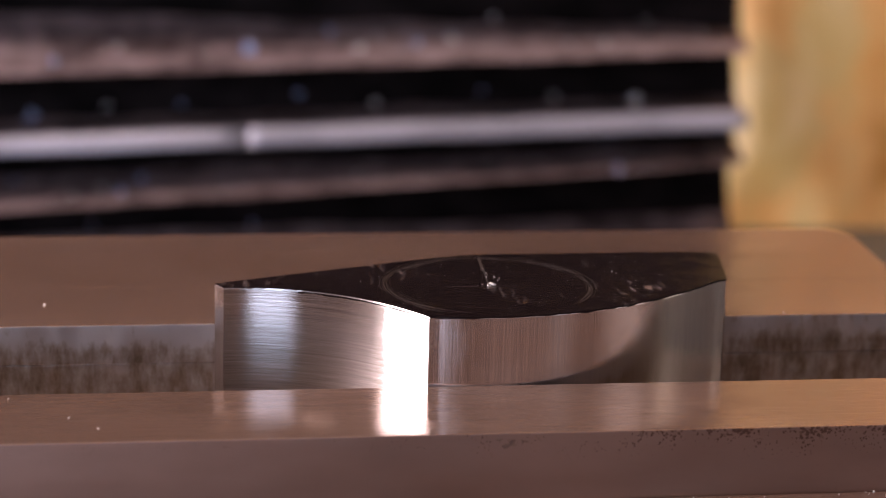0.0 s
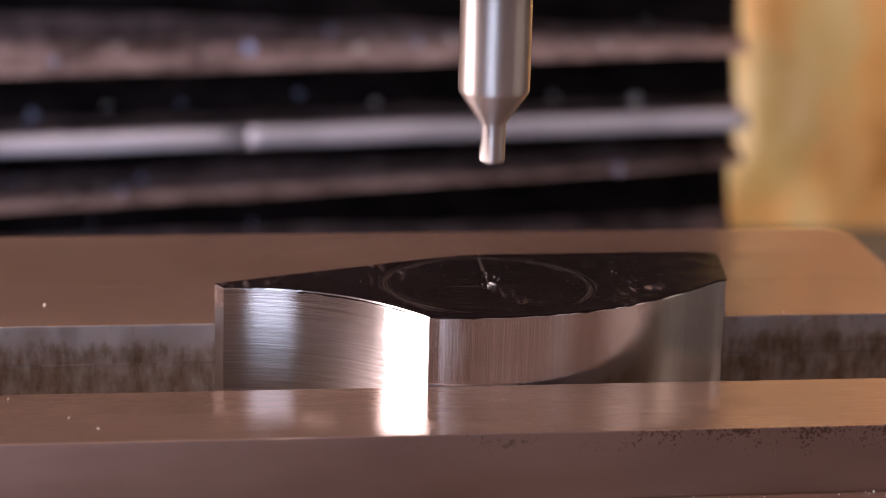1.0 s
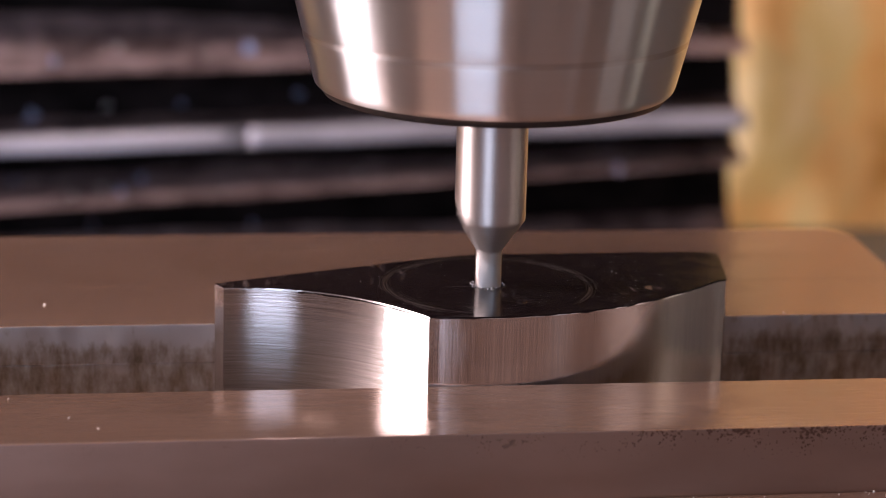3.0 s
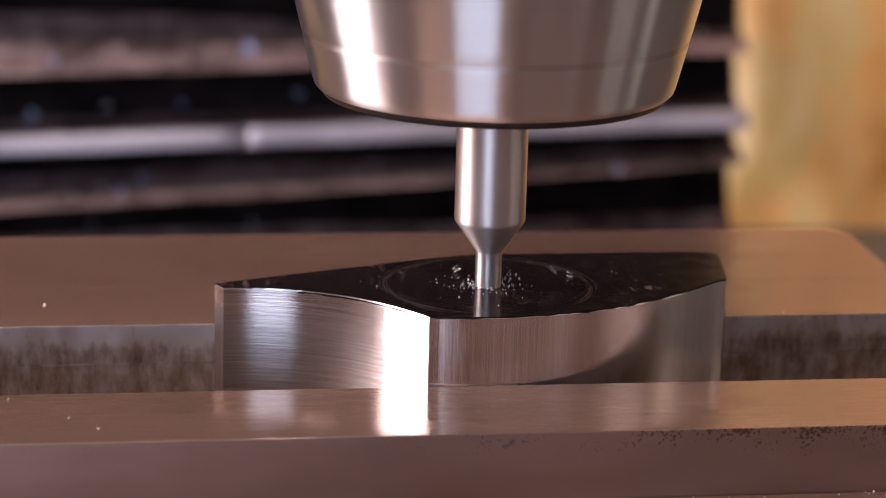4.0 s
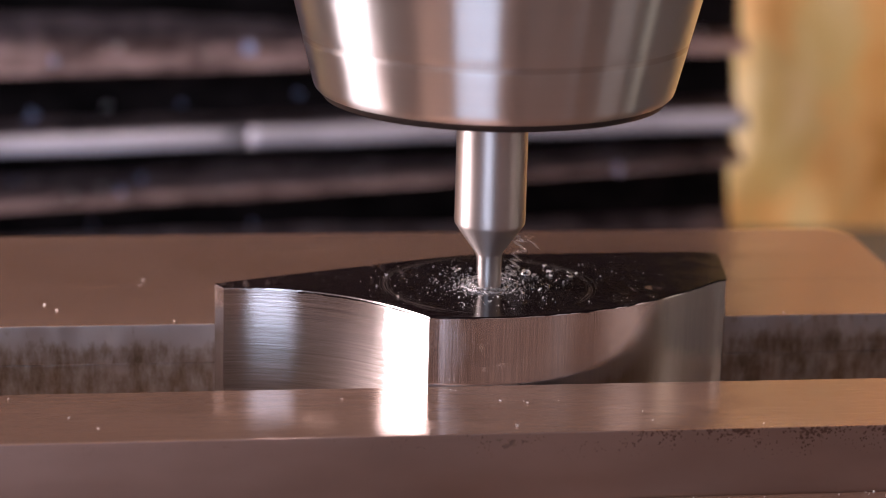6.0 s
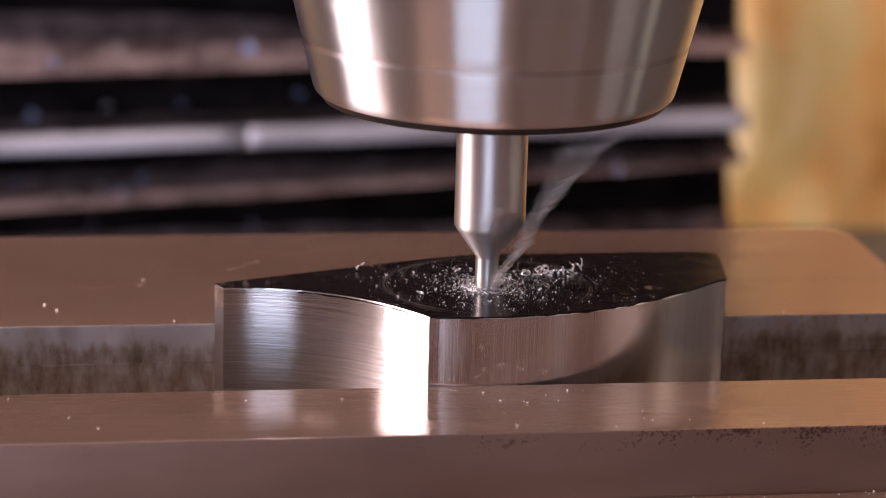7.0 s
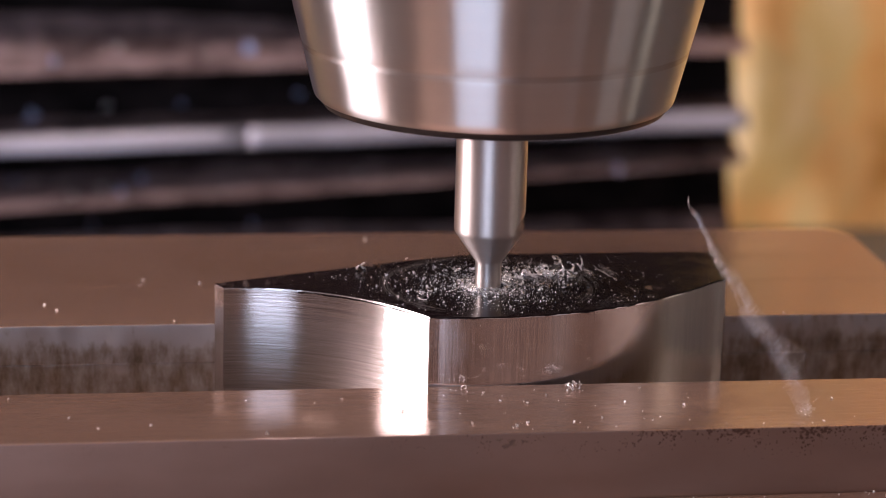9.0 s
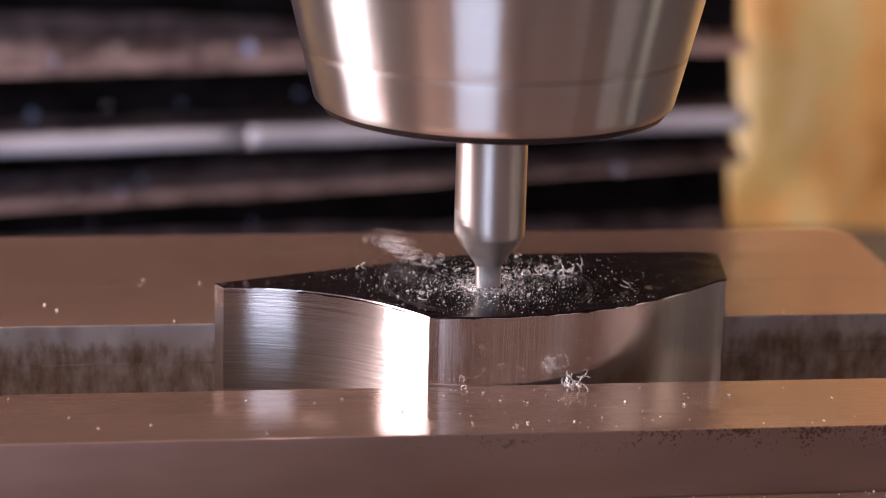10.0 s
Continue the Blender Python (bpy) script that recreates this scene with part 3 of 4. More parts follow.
def bellows():
    root = empty("bellows_cover", (0, 230, -60))
    bm = bmesh.new()
    count = 110
    rows = []
    for i, fold in enumerate(FOLDS):
        out = fold[2]
        row = []
        for k in range(count + 1):
            end = 83.4 + 0.4 * noise.noise(Vector((i * 2.3, 1, 0))) if out > 0 else 84.6 - 0.05 * out
            x = -160 + (end + 160) * k / count
            z = fold_height(fold, x)
            wob = (0.3 if out > 0 else 0.9) * noise.noise(Vector((x * 0.06, i * 3.1, 0)))
            row.append(Vector((x, -out + 0.6 * noise.noise(Vector((x * 0.03, i * 1.7, 5))), z + wob + 60)))
        rows.append(row)
    sheets = []
    for depth in (0, 1.2):
        sheets.append([[bm.verts.new(p + Vector((0, depth, 0))) for p in row] for row in rows])
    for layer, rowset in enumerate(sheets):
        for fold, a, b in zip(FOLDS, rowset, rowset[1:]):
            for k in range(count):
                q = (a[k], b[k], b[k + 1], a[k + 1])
                # upper slopes get the lit colour, undersides and recesses the shade colour
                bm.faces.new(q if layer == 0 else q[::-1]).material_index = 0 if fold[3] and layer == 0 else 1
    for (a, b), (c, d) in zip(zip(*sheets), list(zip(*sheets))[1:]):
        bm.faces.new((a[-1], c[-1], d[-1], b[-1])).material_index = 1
    part("pleats", bm, [lit_fabric_mat, shaded_fabric_mat], root)
    # the flat hem that catches the light on one ridge, in two lengths with a seam
    for x0, x1, tall in ((-160, -7.4, 3.3), (-6.9, 83.4, 3.5)):
        bm = bmesh.new()
        rings = []
        for k in range(31):
            x = x0 + (x1 - x0) * k / 30
            mid = -38.45 + 4.15 * (x + 50) / 132 + 60 + 0.12 * noise.noise(Vector((x * 0.07, 2, 0)))
            ring = []
            for q in range(12):
                a = 2 * math.pi * q / 12
                c, d = math.copysign(abs(math.cos(a)) ** 0.55, math.cos(a)), math.copysign(abs(math.sin(a)) ** 0.55, math.sin(a))
                up, deep = d * tall / 2, c * 0.8
                ring.append(bm.verts.new((x, -5.2 + deep + 0.42 * up, mid + up * 0.94)))
            rings.append(ring)
        for a, b in zip(rings, rings[1:]):
            for q in range(12):
                bm.faces.new((a[q], b[q], b[(q + 1) % 12], a[(q + 1) % 12])).smooth = True
        bm.faces.new(rings[0])
        bm.faces.new(rings[-1][::-1])
        part("hem", bm, piping_mat, root, "pale worn hem along one pleat")
    return tagged(root, "dark dusty pleated bellows cover behind the vise, lit and shaded slopes coloured apart", "bellows")


bellows()


def hanging_sheet():
    bm = bmesh.new()
    nx, nz = 230, 300
    for side in (0, 2.0):
        grid = []
        for i in range(nz + 1):
            z = -300 + 1890 * (i / nz)
            row = []
            for k in range(nx + 1):
                x = -420 + 920 * k / nx
                p = Vector((x * 0.012, z * 0.007, 3))
                y = 350 + 12 * noise.noise(p) + 8 * noise.noise(p * 2.6 + Vector((z * 0.006, 0, 1))) + 5 * noise.noise(p * 6.0) + side
                row.append(bm.verts.new((x, y, z)))
            grid.append(row)
        for a, b in zip(grid, grid[1:]):
            for k in range(nx):
                q = (a[k], a[k + 1], b[k + 1], b[k])
                bm.faces.new(q if side == 0 else q[::-1])
    return tagged(part("hanging_sheet", bm, curtain_mat, smooth=True), "yellowed tan sheet hanging in crumpled folds behind the machine", "sheet")


hanging_sheet()


# ---- chips ----
def fleck(bm, place, size, rng):
    """A tiny bent flake: a squashed, twisted wedge."""
    m = Matrix.Translation(place) @ Euler([rng.uniform(0, 6.28) for _ in range(3)]).to_matrix().to_4x4() @ Matrix.Diagonal((size, size * rng.uniform(0.3, 0.8), size * rng.uniform(0.15, 0.5), 1))
    bmesh.ops.create_icosphere(bm, subdivisions=1, radius=0.5, matrix=m)


def curl_path(radius, turns, rise, rng):
    n = max(6, int(turns * 10))
    return [Vector((radius * (1 + 0.25 * k / n) * math.cos(2 * math.pi * turns * k / n), radius * math.sin(2 * math.pi * turns * k / n), rise * k / n + 0.06 * rng.uniform(-1, 1) * radius)) for k in range(n + 1)]


def curl_mesh(rng, radius, turns, rise, thick):
    bm = bmesh.new()
    tube(bm, curl_path(radius, turns, rise, rng), lambda s: thick * (1 - 0.6 * s), 5)
    bmesh.ops.scale(bm, vec=(MM, MM, MM), verts=bm.verts)
    me = bpy.data.meshes.new("curled_chip")
    bm.to_mesh(me)
    bm.free()
    me.materials.append(chip_mat)
    return me


GROUP = "metal chips round the cutter"
dust_beds = []
thrown = []


def scatter_dust():
    rng = random.Random(11)
    for i in range(26):
        bm = bmesh.new()
        count = 60 if i < 4 else 160
        reach = 1.7 if i < 7 else 5.6 if i < 19 else 8.0
        while count:
            a = rng.uniform(0, 6.283)
            r = 1.35 + abs(rng.gauss(0, reach))
            x, y = r * math.cos(a), r * math.sin(a)
            if r > 17 or not on_plate(x, y):
                continue
            size = 0.05 + (0.17 if i < 5 else 0.13) * rng.random() ** (1.8 if i < 5 else 2.8)
            fleck(bm, (x, y, size * 0.18), size, rng)
            count -= 1
        ob = tagged(part("metal_dust", bm, grain_mat if i % 3 == 0 else chip_mat), "fine bright metal dust on the black plate", "metal dust", kind="stuff")
        dust_beds.append((ob, 3.2 + 6.2 * (i / 26) ** 0.9))
    # the ragged burr that the cutter throws up as it first touches
    bm = bmesh.new()
    for k in range(46):
        a, r = rng.uniform(0, 6.283), rng.uniform(1.05, 1.55)
        size = rng.uniform(0.1, 0.3)
        fleck(bm, (r * math.cos(a), r * math.sin(a), size * 0.25), size, rng)
    ob = tagged(part("metal_dust", bm, chip_mat), "ragged bright burr round the cutter's tip", "metal dust", kind="stuff")
    dust_beds.append((ob, 2.3))
    # stray flecks lie farther out on the plate from the start
    bm = bmesh.new()
    count = 60
    while count:
        x, y = rng.uniform(-14, 19), rng.uniform(-7, 9)
        if on_plate(x, y):
            size = rng.uniform(0.03, 0.09)
            fleck(bm, (x, y, size * 0.2), size, rng)
            count -= 1
    count = 150
    while count:
        x, y = rng.gauss(12, 4), rng.uniform(-6, 9)
        if on_plate(x, y):
            size = rng.uniform(0.02, 0.06)
            fleck(bm, (x, y, size * 0.2), size, rng)
            count -= 1
    for k in range(26):
        fleck(bm, (rng.gauss(0.4, 0.25), rng.gauss(0.0, 0.25), 0.1), rng.uniform(0.1, 0.26), rng)
    for k in range(14):
        fleck(bm, (rng.gauss(0.7, 0.5), rng.gauss(2.6, 0.9), 0.06), rng.uniform(0.06, 0.16), rng)
    tagged(part("metal_dust", bm, chip_mat), "sparse bright specks and a punched burr on the black plate", "metal dust", kind="stuff")


scatter_dust()


def scatter_chips():
    rng = random.Random(23)
    shapes = [curl_mesh(rng, rng.uniform(0.12, 0.3), rng.uniform(0.5, 1.6), rng.uniform(0.1, 0.5), rng.uniform(0.035, 0.06)) for _ in range(9)]
    grains = []
    for k in range(5):
        bm = bmesh.new()
        fleck(bm, (0, 0, 0), 0.3, rng)
        fleck(bm, (0.1, 0.06, 0.04), 0.2, rng)
        bmesh.ops.scale(bm, vec=(MM, MM, MM), verts=bm.verts)
        me = bpy.data.meshes.new("chip_grain")
        bm.to_mesh(me)
        bm.free()
        me.materials.append(grain_mat)
        grains.append(me)

    def chip(x, y, z, t, kind, size=1.0):
        me = rng.choice(shapes if kind == "curl" else grains)
        ob = new("curled_chip" if kind == "curl" else "chip_grain", me)
        tagged(ob, "small curled bright steel chip" if kind == "curl" else "tiny bright steel chip grain", "metal chip", GROUP)
        turn = (rng.uniform(-25, 25), rng.uniform(-25, 25), rng.uniform(0, 360))
        ob.scale = (size, size, size)
        rest = pose(x * MM, y * MM, (z + 0.08 * size) * MM, *turn)
        ob.matrix_basis = rest @ Matrix.Diagonal((size, size, size, 1))
        if t > 0:
            thrown.append((ob, t, Vector((x, y, z + 0.08 * size)), turn))
        return ob

    # on the plate
    for k in range(95):
        while True:
            if k % 3 == 0:
                x, y = rng.gauss(5.2, 1.6), rng.gauss(3.0, 2.2)
            else:
                a, r = rng.uniform(0, 6.283), 2.0 + abs(rng.gauss(0, 4.2))
                x, y = r * math.cos(a), r * math.sin(a)
            if on_plate(x, y) and math.hypot(x, y) > 1.6:
                break
        chip(x, y, 0, 3.4 + 6.2 * rng.random() ** 0.8, "curl" if rng.random() < 0.4 else "grain", rng.uniform(0.6, 1.25) * (1.3 if k % 3 == 0 else 1.0))
    for x, y, t in ((-10.4, 4.9, 6.7), (-10.0, 5.0, 7.1), (-7.0, -2.2, 7.3), (-6.1, -3.9, 7.8), (6.4, -1.4, 8.6), (7.1, 6.9, 7.2), (6.9, 3.9, 8.2), (4.6, 3.2, 6.6), (11.5, -1.6, 8.9)):
        chip(x, y, 0, t, "curl", 1.5)
    # on the jaws: a few old ones, then those that fly there
    for x, y in ((-39.9, -10.6), (-35.1, -15.5), (-32.8, -18.1)):
        chip(x, y, JAW, 0, "grain", 0.8)
    for x, y, t in ((-13.5, -12.3, 5.0), (-0.9, -13.4, 5.2), (1.2, -14.1, 5.1), (-0.5, -19.6, 4.1), (9.1, -14.3, 7.2), (0.4, -18.9, 7.0), (4.1, -18.9, 7.3), (6.5, -18.1, 7.6),
                    (24.0, -21.0 + 1.2, 8.7), (-28.8, -17.6, 8.2), (-20.0, -20.2, 7.6), (13.8, -15.3, 7.9), (26.3, -14.4, 8.8), (-3.9, -18.8, 7.4), (3.0, -12.5, 6.2), (5.0, -11.2, 6.5),
                    (-2.0, -11.4, 6.6), (11.0, -11.0, 8.1), (-9.0, -15.5, 7.1), (18.0, -13.2, 9.2)):
        chip(x, y, JAW, t, "grain", rng.uniform(0.75, 1.15))
    for x, y, t in ((-37.6, 15.5, 0), (-36.5, 13.7, 4.6), (-28.7, 23.3, 5.1), (-29.0, 21.6, 4.9), (-26.2, 9.9, 4.4), (-23.5, 22.0, 6.9), (-6.5, 37.0, 8.3), (28.9, 9.6, 0)):
        chip(x, y, JAW, t, "grain", 0.9)
    for k in range(16):
        chip(rng.uniform(10, 31), rng.uniform(-22.6, -21.5), -11.27, 0, "grain", rng.uniform(0.35, 0.8))
    for k in range(60):
        x, y = rng.gauss(2, 11), rng.uniform(-20.4, -9.9)
        chip(x, y, JAW, 5 + 4.6 * rng.random(), "grain", rng.uniform(0.22, 0.5))


scatter_chips()


def tangle(name, label, radius, loops, size, seed):
    rng = random.Random(seed)
    bm = bmesh.new()
    for k in range(loops):
        turn = Euler([rng.uniform(-1.4, 1.4), rng.uniform(-1.4, 1.4), rng.uniform(0, 6.28)]).to_matrix()
        shift = Vector((rng.uniform(-size, size), rng.uniform(-size, size) * 0.4, rng.uniform(0.1, size * 0.7)))
        tube(bm, [turn @ p + shift for p in curl_path(radius * rng.uniform(0.6, 1.3), rng.uniform(0.5, 1.2), radius, rng)], 0.048, 5)
    return tagged(part(name, bm, chip_mat, smooth=True), label, "metal chip", GROUP)


hook = tangle("hooked_chip", "hooked bright steel chip that drops onto the front jaw", 0.5, 4, 0.4, 3)
nest = tangle("chip_tangle", "small tangle of curled steel chips on the front jaw", 0.5, 7, 1.7, 8)
ring_chip = tangle("ring_chip", "small ring-shaped steel chip on the front jaw", 0.36, 1, 0.05, 5)


def swarf(name, label, shape, coil, pitch, thick, seed, wander_by=1.0, whiskers=14, strands=1):
    """A long curly chip: a fine helix wound round a bent centre line given by shape(s), s from 0 to 1."""
    rng = random.Random(seed)
    samples = [shape(k / 60) for k in range(61)]
    length = sum((b - a).length for a, b in zip(samples, samples[1:]))
    turns = length / pitch
    n = int(turns * 9)
    bm = bmesh.new()
    for strand in range(strands):
        own = seed + 0.37 * strand
        first = 0.0 if strand == 0 else rng.uniform(0.0, 0.35)
        path = []
        for i in range(n + 1):
            s = first + (1 - first) * i / n
            p = shape(s)
            d = (shape(min(1, s + 0.01)) - shape(max(0, s - 0.01))).normalized()
            u = d.cross(Vector((0, 1, 0.2))).normalized()
            v = d.cross(u)
            r = coil * max(0.15, 0.9 + 1.1 * noise.noise(Vector((s * 17, own, 0))))
            a = 2 * math.pi * turns * (s + 0.035 * noise.noise(Vector((s * 9, own, 3)))) + 2.1 * strand
            wander = Vector((noise.noise(Vector((s * 6, own, 1))), noise.noise(Vector((s * 6, own, 7))), noise.noise(Vector((s * 6, own, 4))))) * (0.5 + 1.1 * s) * wander_by
            path.append(p + wander + (u * math.cos(a) + v * math.sin(a)) * r)
        tube(bm, path, thick if strand == 0 else thick * 0.5, 4)
    for k in range(whiskers):
        i = rng.randrange(n // 6, n)
        p = path[i]
        tip = p + Vector((rng.uniform(-1, 1), rng.uniform(-1, 1), rng.uniform(-1, 1))) * 0.8
        tube(bm, [p, p.lerp(tip, 0.5) + Vector((0, 0, 0.15)), tip], thick * 0.7, 4)
    return tagged(part(name, bm, chip_mat), label, "metal chip", GROUP)


first_curl = swarf("short_swarf", "short coiled steel chip hanging on the cutter", lambda s: Vector((1.0 + 2.6 * s, 0.3 * s, 0.2 + 3.6 * s * s)), 0.42, 0.62, 0.05, 2, 0.3, 5)
string_chip = swarf("string_swarf", "long coiled steel chip whirling with the cutter", lambda s: Vector((1.0 + 8.2 * s + 2.2 * s * s + 1.4 * s ** 7, 1.2 * math.sin(3 * s), 0.2 + 15.6 * s - 0.8 * s ** 4)), 0.27, 0.26, 0.05, 5, 0.45, 10)
long_chip = swarf("long_swarf", "longest thin steel chip whirling with the cutter", lambda s: Vector((1.0 + 23.5 * s, 2.5 * math.sin(2.6 * s), 0.2 + 9.0 * math.sin(2.2 * s) * s ** 0.6)), 0.05, 2.4, 0.045, 9, 1.25, 10, 5)
last_curl = swarf("coiled_swarf", "tight corkscrew steel chip spinning on the cutter", lambda s: Vector((1.0 + 7.4 * s, 0.8 * math.sin(4 * s), 0.2 + 6.6 * s - 1.2 * s * s)), 0.72, 1.25, 0.085, 13, 0.6, 4)


def flying_chip(seed):
    return swarf("flying_chip", "curly steel chip flung through the air", lambda s: Vector((3.4 * s - 1.7, 0.3 * math.sin(5 * s), 0.45 * math.sin(4 * s))), 0.24, 1.0, 0.04, seed, 0.5, 3, 3)


flyer_a, flyer_b, flyer_c = flying_chip(21), flying_chip(22), flying_chip(24)


def burr():
    """Loose broken arcs of fine swarf that lie round the drilled spot."""
    rng = random.Random(17)
    bm = bmesh.new()
    for k in range(15):
        start, sweep, lift = rng.uniform(0, 6.28), rng.uniform(0.6, 2.4), rng.uniform(0.0, 0.22)
        r0, r1 = rng.uniform(1.3, 2.6), rng.uniform(-0.3, 0.6)
        path = []
        for q in range(19):
            a = start + sweep * q / 18
            r = r0 + r1 * q / 18 + 0.12 * noise.noise(Vector((q * 0.3, k, 0)))
            path.append(Vector((r * math.cos(a), r * math.sin(a), 0.05 + lift * math.sin(math.pi * q / 18) + 0.04 * noise.noise(Vector((k, q * 0.4, 0))))))
        tube(bm, path, rng.uniform(0.02, 0.045), 4)
    return tagged(part("spiral_burr", bm, chip_mat), "thin broken curls of burr lying round the drilled spot", "metal burr", GROUP)


burr_ring = burr()


def bellows_specks():
    """Bright chips caught on the pleats: (x, height, size); a minus marks one coloured as a blue glint."""
    rng = random.Random(31)
    for x, z, size in ((-45.0, -34.5, -2.6), (-31.7, -32.2, 0.8), (-6.7, -22.0, -1.5), (-7.6, -22.1, -1.0), (-40.9, -24.3, -1.2), (12.7, -21.7, 1.3), (15.9, -19.3, 0.8), (7.4, -18.6, -0.9), (23.1, -21.0, -0.9),
                       (15.8, -32.0, 1.0), (2.1, -30.2, -0.9), (-18.7, -31.9, -0.6), (-29.6, -47.7, -1.3), (-25.8, -45.3, -1.3), (-32.9, -46.7, 0.8), (-37.9, -48.3, 0.7), (-48.2, -45.8, -0.7), (-6.2, -53.9, -0.9),
                       (-34.7, -53.6, -0.8), (12.9, -44.9, 0.8), (-11.0, -46.8, 0.7), (-29.6, -21.7, 0.8), (29.2, -20.1, 1.5), (36.6, -16.5, 0.9), (48.2, -30.9, 1.1), (63.3, -31.8, 2.0),
                       (34.9, -29.6, -0.7), (58.7, -39.6, -0.6), (60.7, -44.2, -1.3), (74.6, -19.2, 0.8), (57.2, -21.0, 0.9), (50.6, -21.0, 0.8), (64.3, -16.8, 0.7)):
        bm = bmesh.new()
        fleck(bm, (0, 0, 0), abs(size) * 1.9, rng)
        fleck(bm, (0.25, 0, 0.2), abs(size) * 1.5, rng)
        ob = part("caught_chip", bm, blue_glint_mat if size < 0 else caught_mat)
        # thrown from the front of the machine, it stops where it meets the cloth
        place = Vector((x, 228, z))
        way = (place - Vector((-32, -196, 57))).normalized()
        place -= way * 12
        for _ in range(80):
            if place.y >= fold_depth(place.x, place.z) - 0.9:
                break
            place += way * 0.5
        ob.location = place * MM
        tagged(ob, "steel chip caught on the dark bellows, coloured as a blue glint" if size < 0 else "bright steel chip caught on the dark bellows", "metal chip", "metal chips on the bellows")


bellows_specks()


def bellows_dust():
    """Fine swarf that has settled on the paler upper slopes of the pleats."""
    rng = random.Random(47)
    slopes = [(a, b) for a, b in zip(FOLDS, FOLDS[1:]) if a[3] and -70 < b[0] < 30]
    bm = bmesh.new()
    for k in range(520):
        a, b = rng.choice(slopes)
        x, s = rng.uniform(-56, 82), rng.random() ** 0.8
        z = fold_height(a, x) * (1 - s) + fold_height(b, x) * s
        size = 0.3 + 0.7 * rng.random() ** 3
        fleck(bm, (x, 230 - a[2] * (1 - s) - b[2] * s - 0.25, z + 0.1), size, rng)
    tagged(part("settled_swarf", bm, chip_mat), "fine bright swarf settled on the dark pleats", "metal dust", kind="stuff")


bellows_dust()


# ---- motion ----
def smooth_value(rows, t):
    for (t0, a), (t1, b) in zip(rows, rows[1:]):
        if t <= t1:
            return a + (b - a) * (t - t0) / (t1 - t0)
    return rows[-1][1]


HEIGHT = [(0, 46.0), (0.3, 35.0), (0.6, 24.1), (0.9, 13.1), (1.0, 10.7), (1.2, 7.0), (1.4, 4.0), (1.5, 2.9), (1.7, 1.7), (2.0, 0.55), (2.3, -0.05), (2.5, -0.24),
          (4.0, -0.38), (5.0, -0.42), (5.5, -0.50), (7.0, -0.85), (8.0, -1.03), (9.0, -1.29), (10.0, -1.61)]
SPIN = -89.0  # degrees in a thirtieth of a second


def whirl(ob, keys, start, leave, out):
    """Carry a chip round the cutter: keys of (seconds, azimuth, tilt). It comes up out of the cut from start on, and flies off after leave along out."""
    spun = [(keys[0][0], keys[0][1], keys[0][2])]
    for t, a, tilt in keys[1:]:
        t0, a0, _ = spun[-1]
        turn = (a - a0 + 180) % 360 - 180
        spun.append((t, a0 + turn, tilt))
    rows = [(0, pose(0, 0, -0.018, 0, 0, spun[0][1]))]
    k0, k1 = round(start * 30), round(leave * 30)
    for k in range(k0, k1 + 1):
        t = k / 30
        az = smooth_value([(a, b) for a, b, _ in spun], t) if t > spun[0][0] else spun[0][1]
        tilt = smooth_value([(a, c) for a, _, c in spun], t) if t > spun[0][0] else spun[0][2]
        up = min(1.0, (k - k0) / 6)
        rows.append((t, pose(0, 0, -0.018 * (1 - up), 0, -tilt, az)))
    rows += out
    walk(ob, rows)


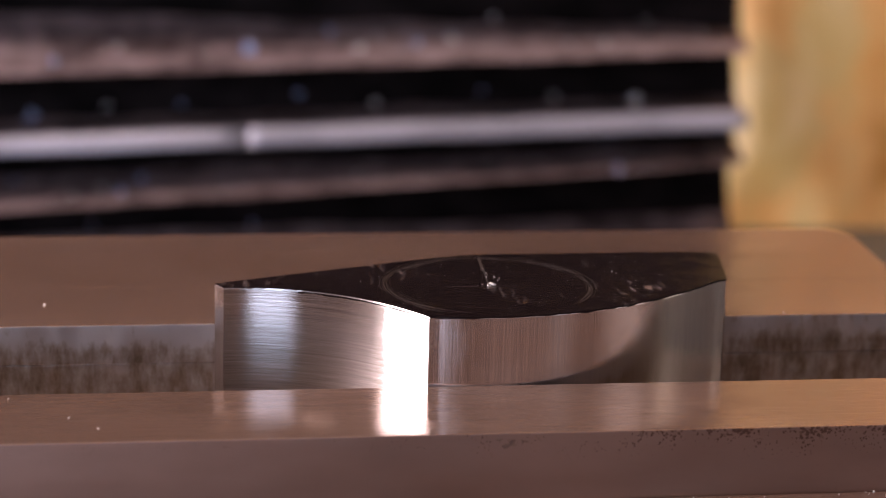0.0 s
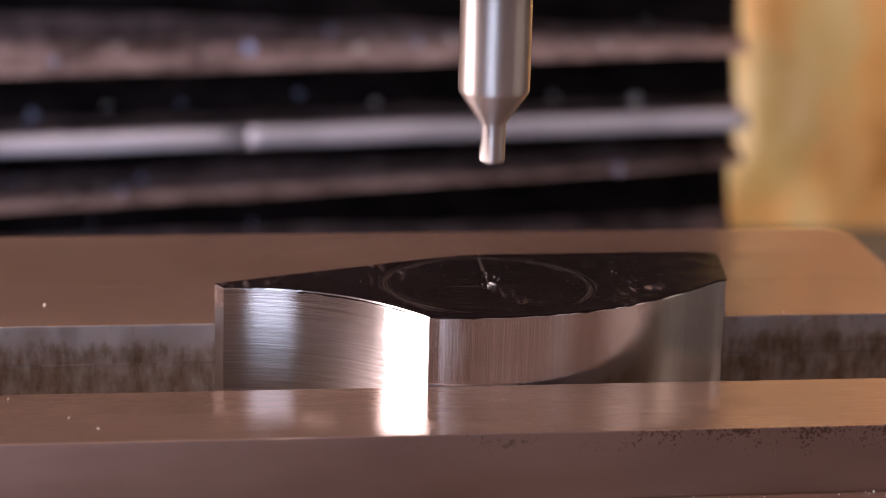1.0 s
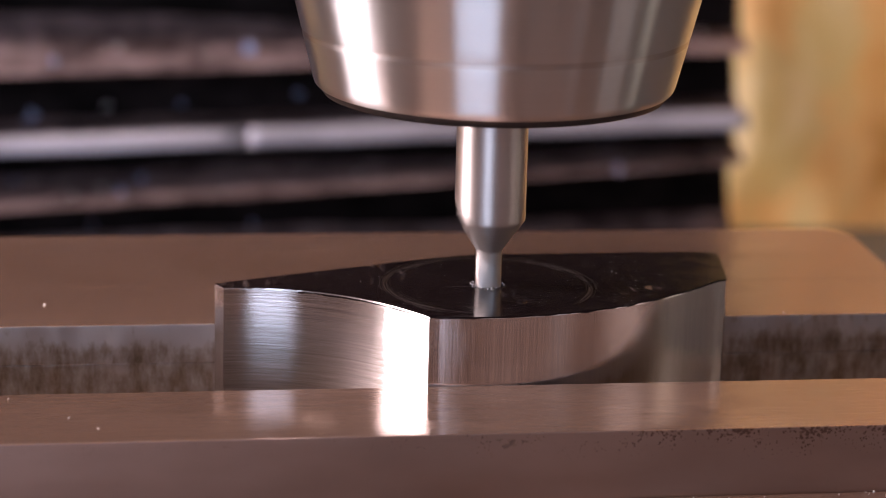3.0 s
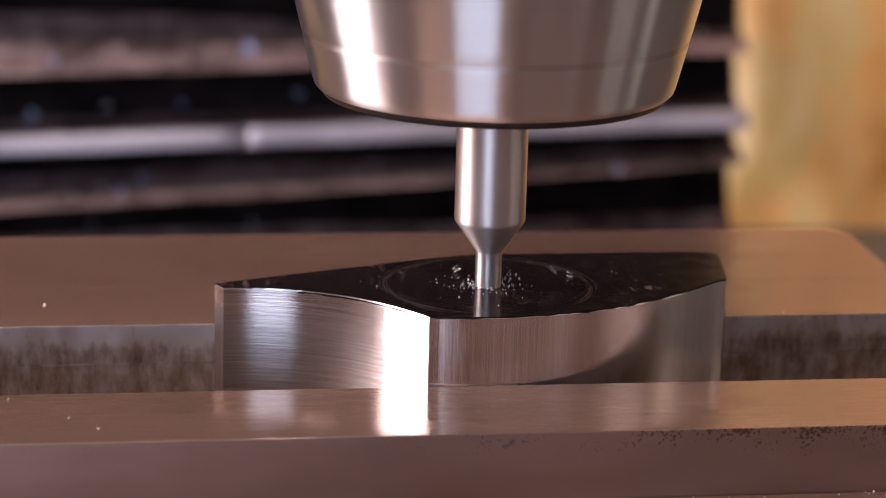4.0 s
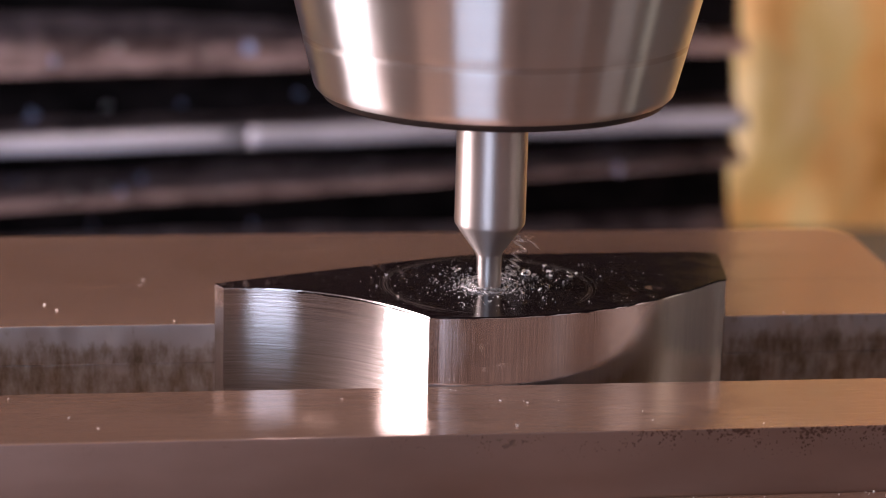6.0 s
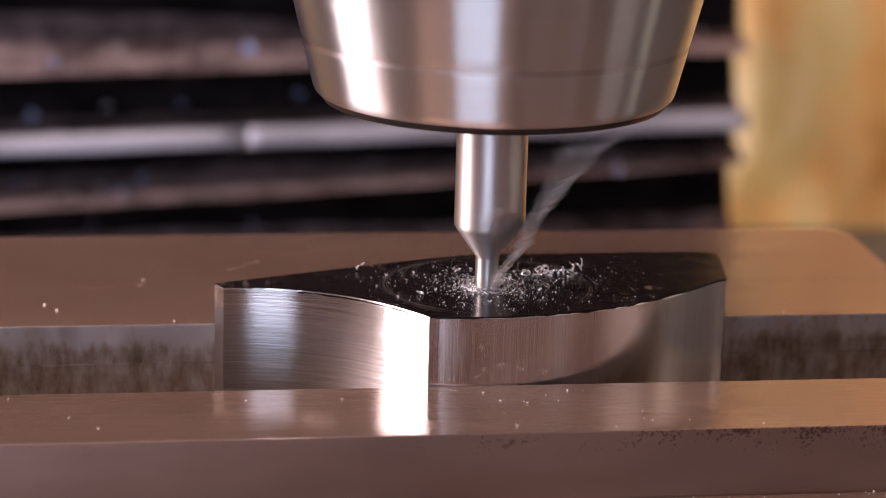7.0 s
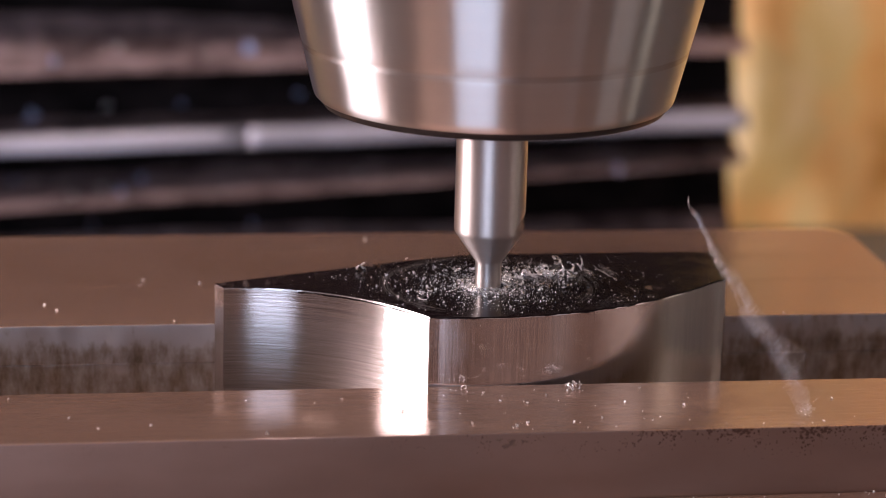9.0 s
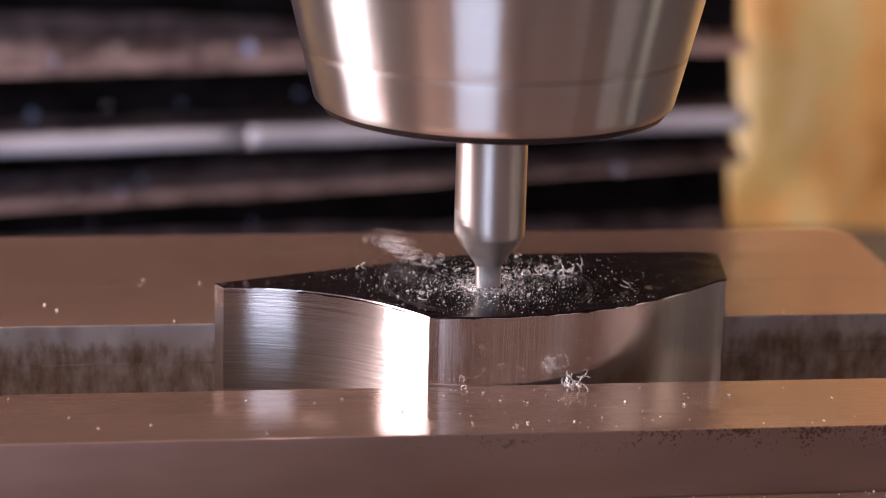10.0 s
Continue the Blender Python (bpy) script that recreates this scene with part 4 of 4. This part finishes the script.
def motions():
    walk(tool, [(k / 30, pose(0, 0, smooth_value(HEIGHT, k / 30) * MM, 0, 0, SPIN * k)) for k in range(301)])
    for ob, t in dust_beds:
        walk(ob, [(0, pose(0, 0, -0.0006)), (t - 0.1, pose(0, 0, -0.0006)), (t + 0.1, pose(0, 0, 0)), (10, pose(0, 0, 0))])
    for ob, t, place, turn in thrown:
        a, b = Vector((0.3, 0.2, -1.5)), place
        top = a.lerp(b, 0.5) + Vector((0, 0, 3.0))
        t = round(t * 30) / 30
        spin = [pose(*(p * MM), turn[0] + s, turn[1], turn[2] - s) for p, s in ((a, 120), (top, 60), (b, 0))]
        walk(ob, [(0, spin[0]), (t, spin[0]), (t + 2 / 30, spin[1]), (t + 4 / 30, spin[2]), (10, spin[2])])
    walk(burr_ring, [(0, pose(0, 0, -0.0006)), (4.6, pose(0, 0, -0.0006)), (5.6, pose(0, 0, 0)), (10, pose(0, 0, 0))])
    # a hooked chip hangs over the plate's edge, then drops onto the jaw
    walk(hook, [(0, pose(0, 0, -0.004)), (7.45, pose(0, 0, -0.004)), (7.55, pose(0.0055, -0.0082, 0.0001)), (8.2, pose(0.0055, -0.0082, 0.0001)),
                (8.3, pose(0.0056, -0.0088, -0.002, 30)), (8.4, pose(0.0054, -0.0104, -0.0057, 60)), (10, pose(0.0054, -0.0104, -0.0057, 60))])
    walk(nest, [(0, pose(0, 0, -0.005)), (9.0, pose(0, 0, -0.005)), (9.1, pose(0.004, -0.007, 0.003, 40)), (9.2, pose(0.0058, -0.0108, -0.0058)), (10, pose(0.0058, -0.0108, -0.0058))])
    walk(ring_chip, [(0, pose(0, 0, -0.005)), (8.3, pose(0, 0, -0.005)), (8.4, pose(-0.002, -0.007, 0.003)), (8.5, pose(-0.0034, -0.0101, -0.0056, 70)), (10, pose(-0.0034, -0.0101, -0.0056, 70))])
    # chips flung off in flight
    far = pose(-0.19, -0.05, -0.0585)
    walk(flyer_a, [(0, pose(0, 0, -0.005)), (5.2, pose(0, 0, -0.005)), (5.267, pose(-0.0095, 0, 0.0112, 0, -25, 0)), (5.3, pose(-0.0107, 0, 0.0119, 0, -15, 0)), (5.333, pose(-0.0122, 0, 0.0123, 0, -5, 0)), (5.433, pose(-0.06, -0.005, 0.01, 0, 40, 0)), (5.8, far), (10, far)])
    walk(flyer_b, [(0, pose(0, 0, -0.005)), (5.5, pose(0, 0, -0.005)), (5.567, pose(-0.0122, 0, 0.0102, 0, 0, 0)), (5.6, pose(-0.0135, 0, 0.0107, 0, 8, 0)), (5.633, pose(-0.015, 0, 0.0110, 0, 16, 0)), (5.733, pose(-0.065, 0.005, 0.008, 0, 60, 0)), (6.2, pose(-0.21, -0.02, -0.0585)), (10, pose(-0.21, -0.02, -0.0585))])
    lie = pose(0.0042, 0.0022, 0.00165, 0, 62, 15)
    whirl(first_curl, [(5.3, 180, -35), (5.4, 170, -30), (5.5, 125, -38), (5.6, 20, 5)] + [(5.7 + 0.1 * k, 350 - 110 * k, 0) for k in range(9)], 5.15, 6.5, [(6.6, pose(0.003, 0.003, 0.002, 0, 20, 10)), (6.7, lie), (10, lie)])
    gone = pose(-0.16, -0.09, -0.058, 0, 45, 0)
    whirl(string_chip, [(6.4, 20, -15), (6.5, 270, -15), (6.6, 160, -10), (6.7, 50, -5), (6.8, -60 + 285, 0), (6.9, 185, 0), (6.95, 65, 0), (7.0, -55, 0), (7.05, -183, 0), (7.1, 48, 0), (7.2, 70, 0), (7.3, 60, -5), (7.4, 120, 0), (7.5, 186, 0), (7.6, 188, 5), (7.7, 190, 8), (7.8, 235, 5), (7.9, 0, -10)],
          6.4, 7.9, [(7.933, pose(-0.03, 0.002, 0.004, 0, 25, 60)), (7.967, pose(-0.075, 0.0, 0.006, 0, 40, 90)), (8.033, pose(-0.13, -0.02, 0.004, 0, 60, 165)), (8.5, gone), (10, gone)])
    walk(flyer_c, [(0, pose(0, 0, -0.005)), (7.9, pose(0, 0, -0.005)), (7.967, pose(-0.0100, 0.003, 0.0053, 0, -20, 0)), (8.0, pose(-0.0115, 0.003, 0.0058, 0, -12, 0)), (8.033, pose(-0.0131, 0.003, 0.0061, 0, -4, 0)), (8.133, pose(-0.07, 0.005, 0.006, 0, 60, 0)), (8.6, pose(-0.2, -0.02, -0.0585)), (10, pose(-0.2, -0.02, -0.0585))])
    down = pose(0.075, -0.13, -0.0575, 0, 20, 30)
    whirl(long_chip, [(7.8, 60, 5), (8.0, 18, 12), (8.1, 182, 0), (8.2, 180, -6), (8.3, 180, 18), (8.4, 105, 15), (8.5, 36, 16), (8.6, 12, 2), (8.7, -6, -17), (8.8, 8, 14), (8.9, 140, 20)],
          7.75, 8.9, [(8.967, pose(0.0122, -0.0105, 0.0128, 0, 74, -43)), (9.0, pose(0.0137, -0.0120, 0.0114, 0, 80, -49)), (9.033, pose(0.0154, -0.0137, 0.0098, 0, 87, -55)), (9.133, pose(0.05, -0.09, -0.03, 0, 80, -60)), (9.4, down), (10, down)])
    whirl(last_curl, [(8.4, 95, -34), (8.5, 163, -33), (8.6, 280, -37), (8.7, 60, -38), (8.8, 170, -39), (8.9, 270, -38), (9.0, 20, -38), (9.1, 60, -38), (9.2, 300, -36), (9.3, 190, -36), (9.4, 10, -30), (9.5, 30, -8), (9.6, 182, -4), (9.7, 186, 6), (9.8, 172, -12), (9.9, 110, -25)],
          8.3, 9.9, [(9.967, pose(-0.0032, 0.0028, 0.0012, 0, 42, 85)), (10, pose(-0.0035, 0.0032, 0.0013, 0, 37, 112))])


motions()
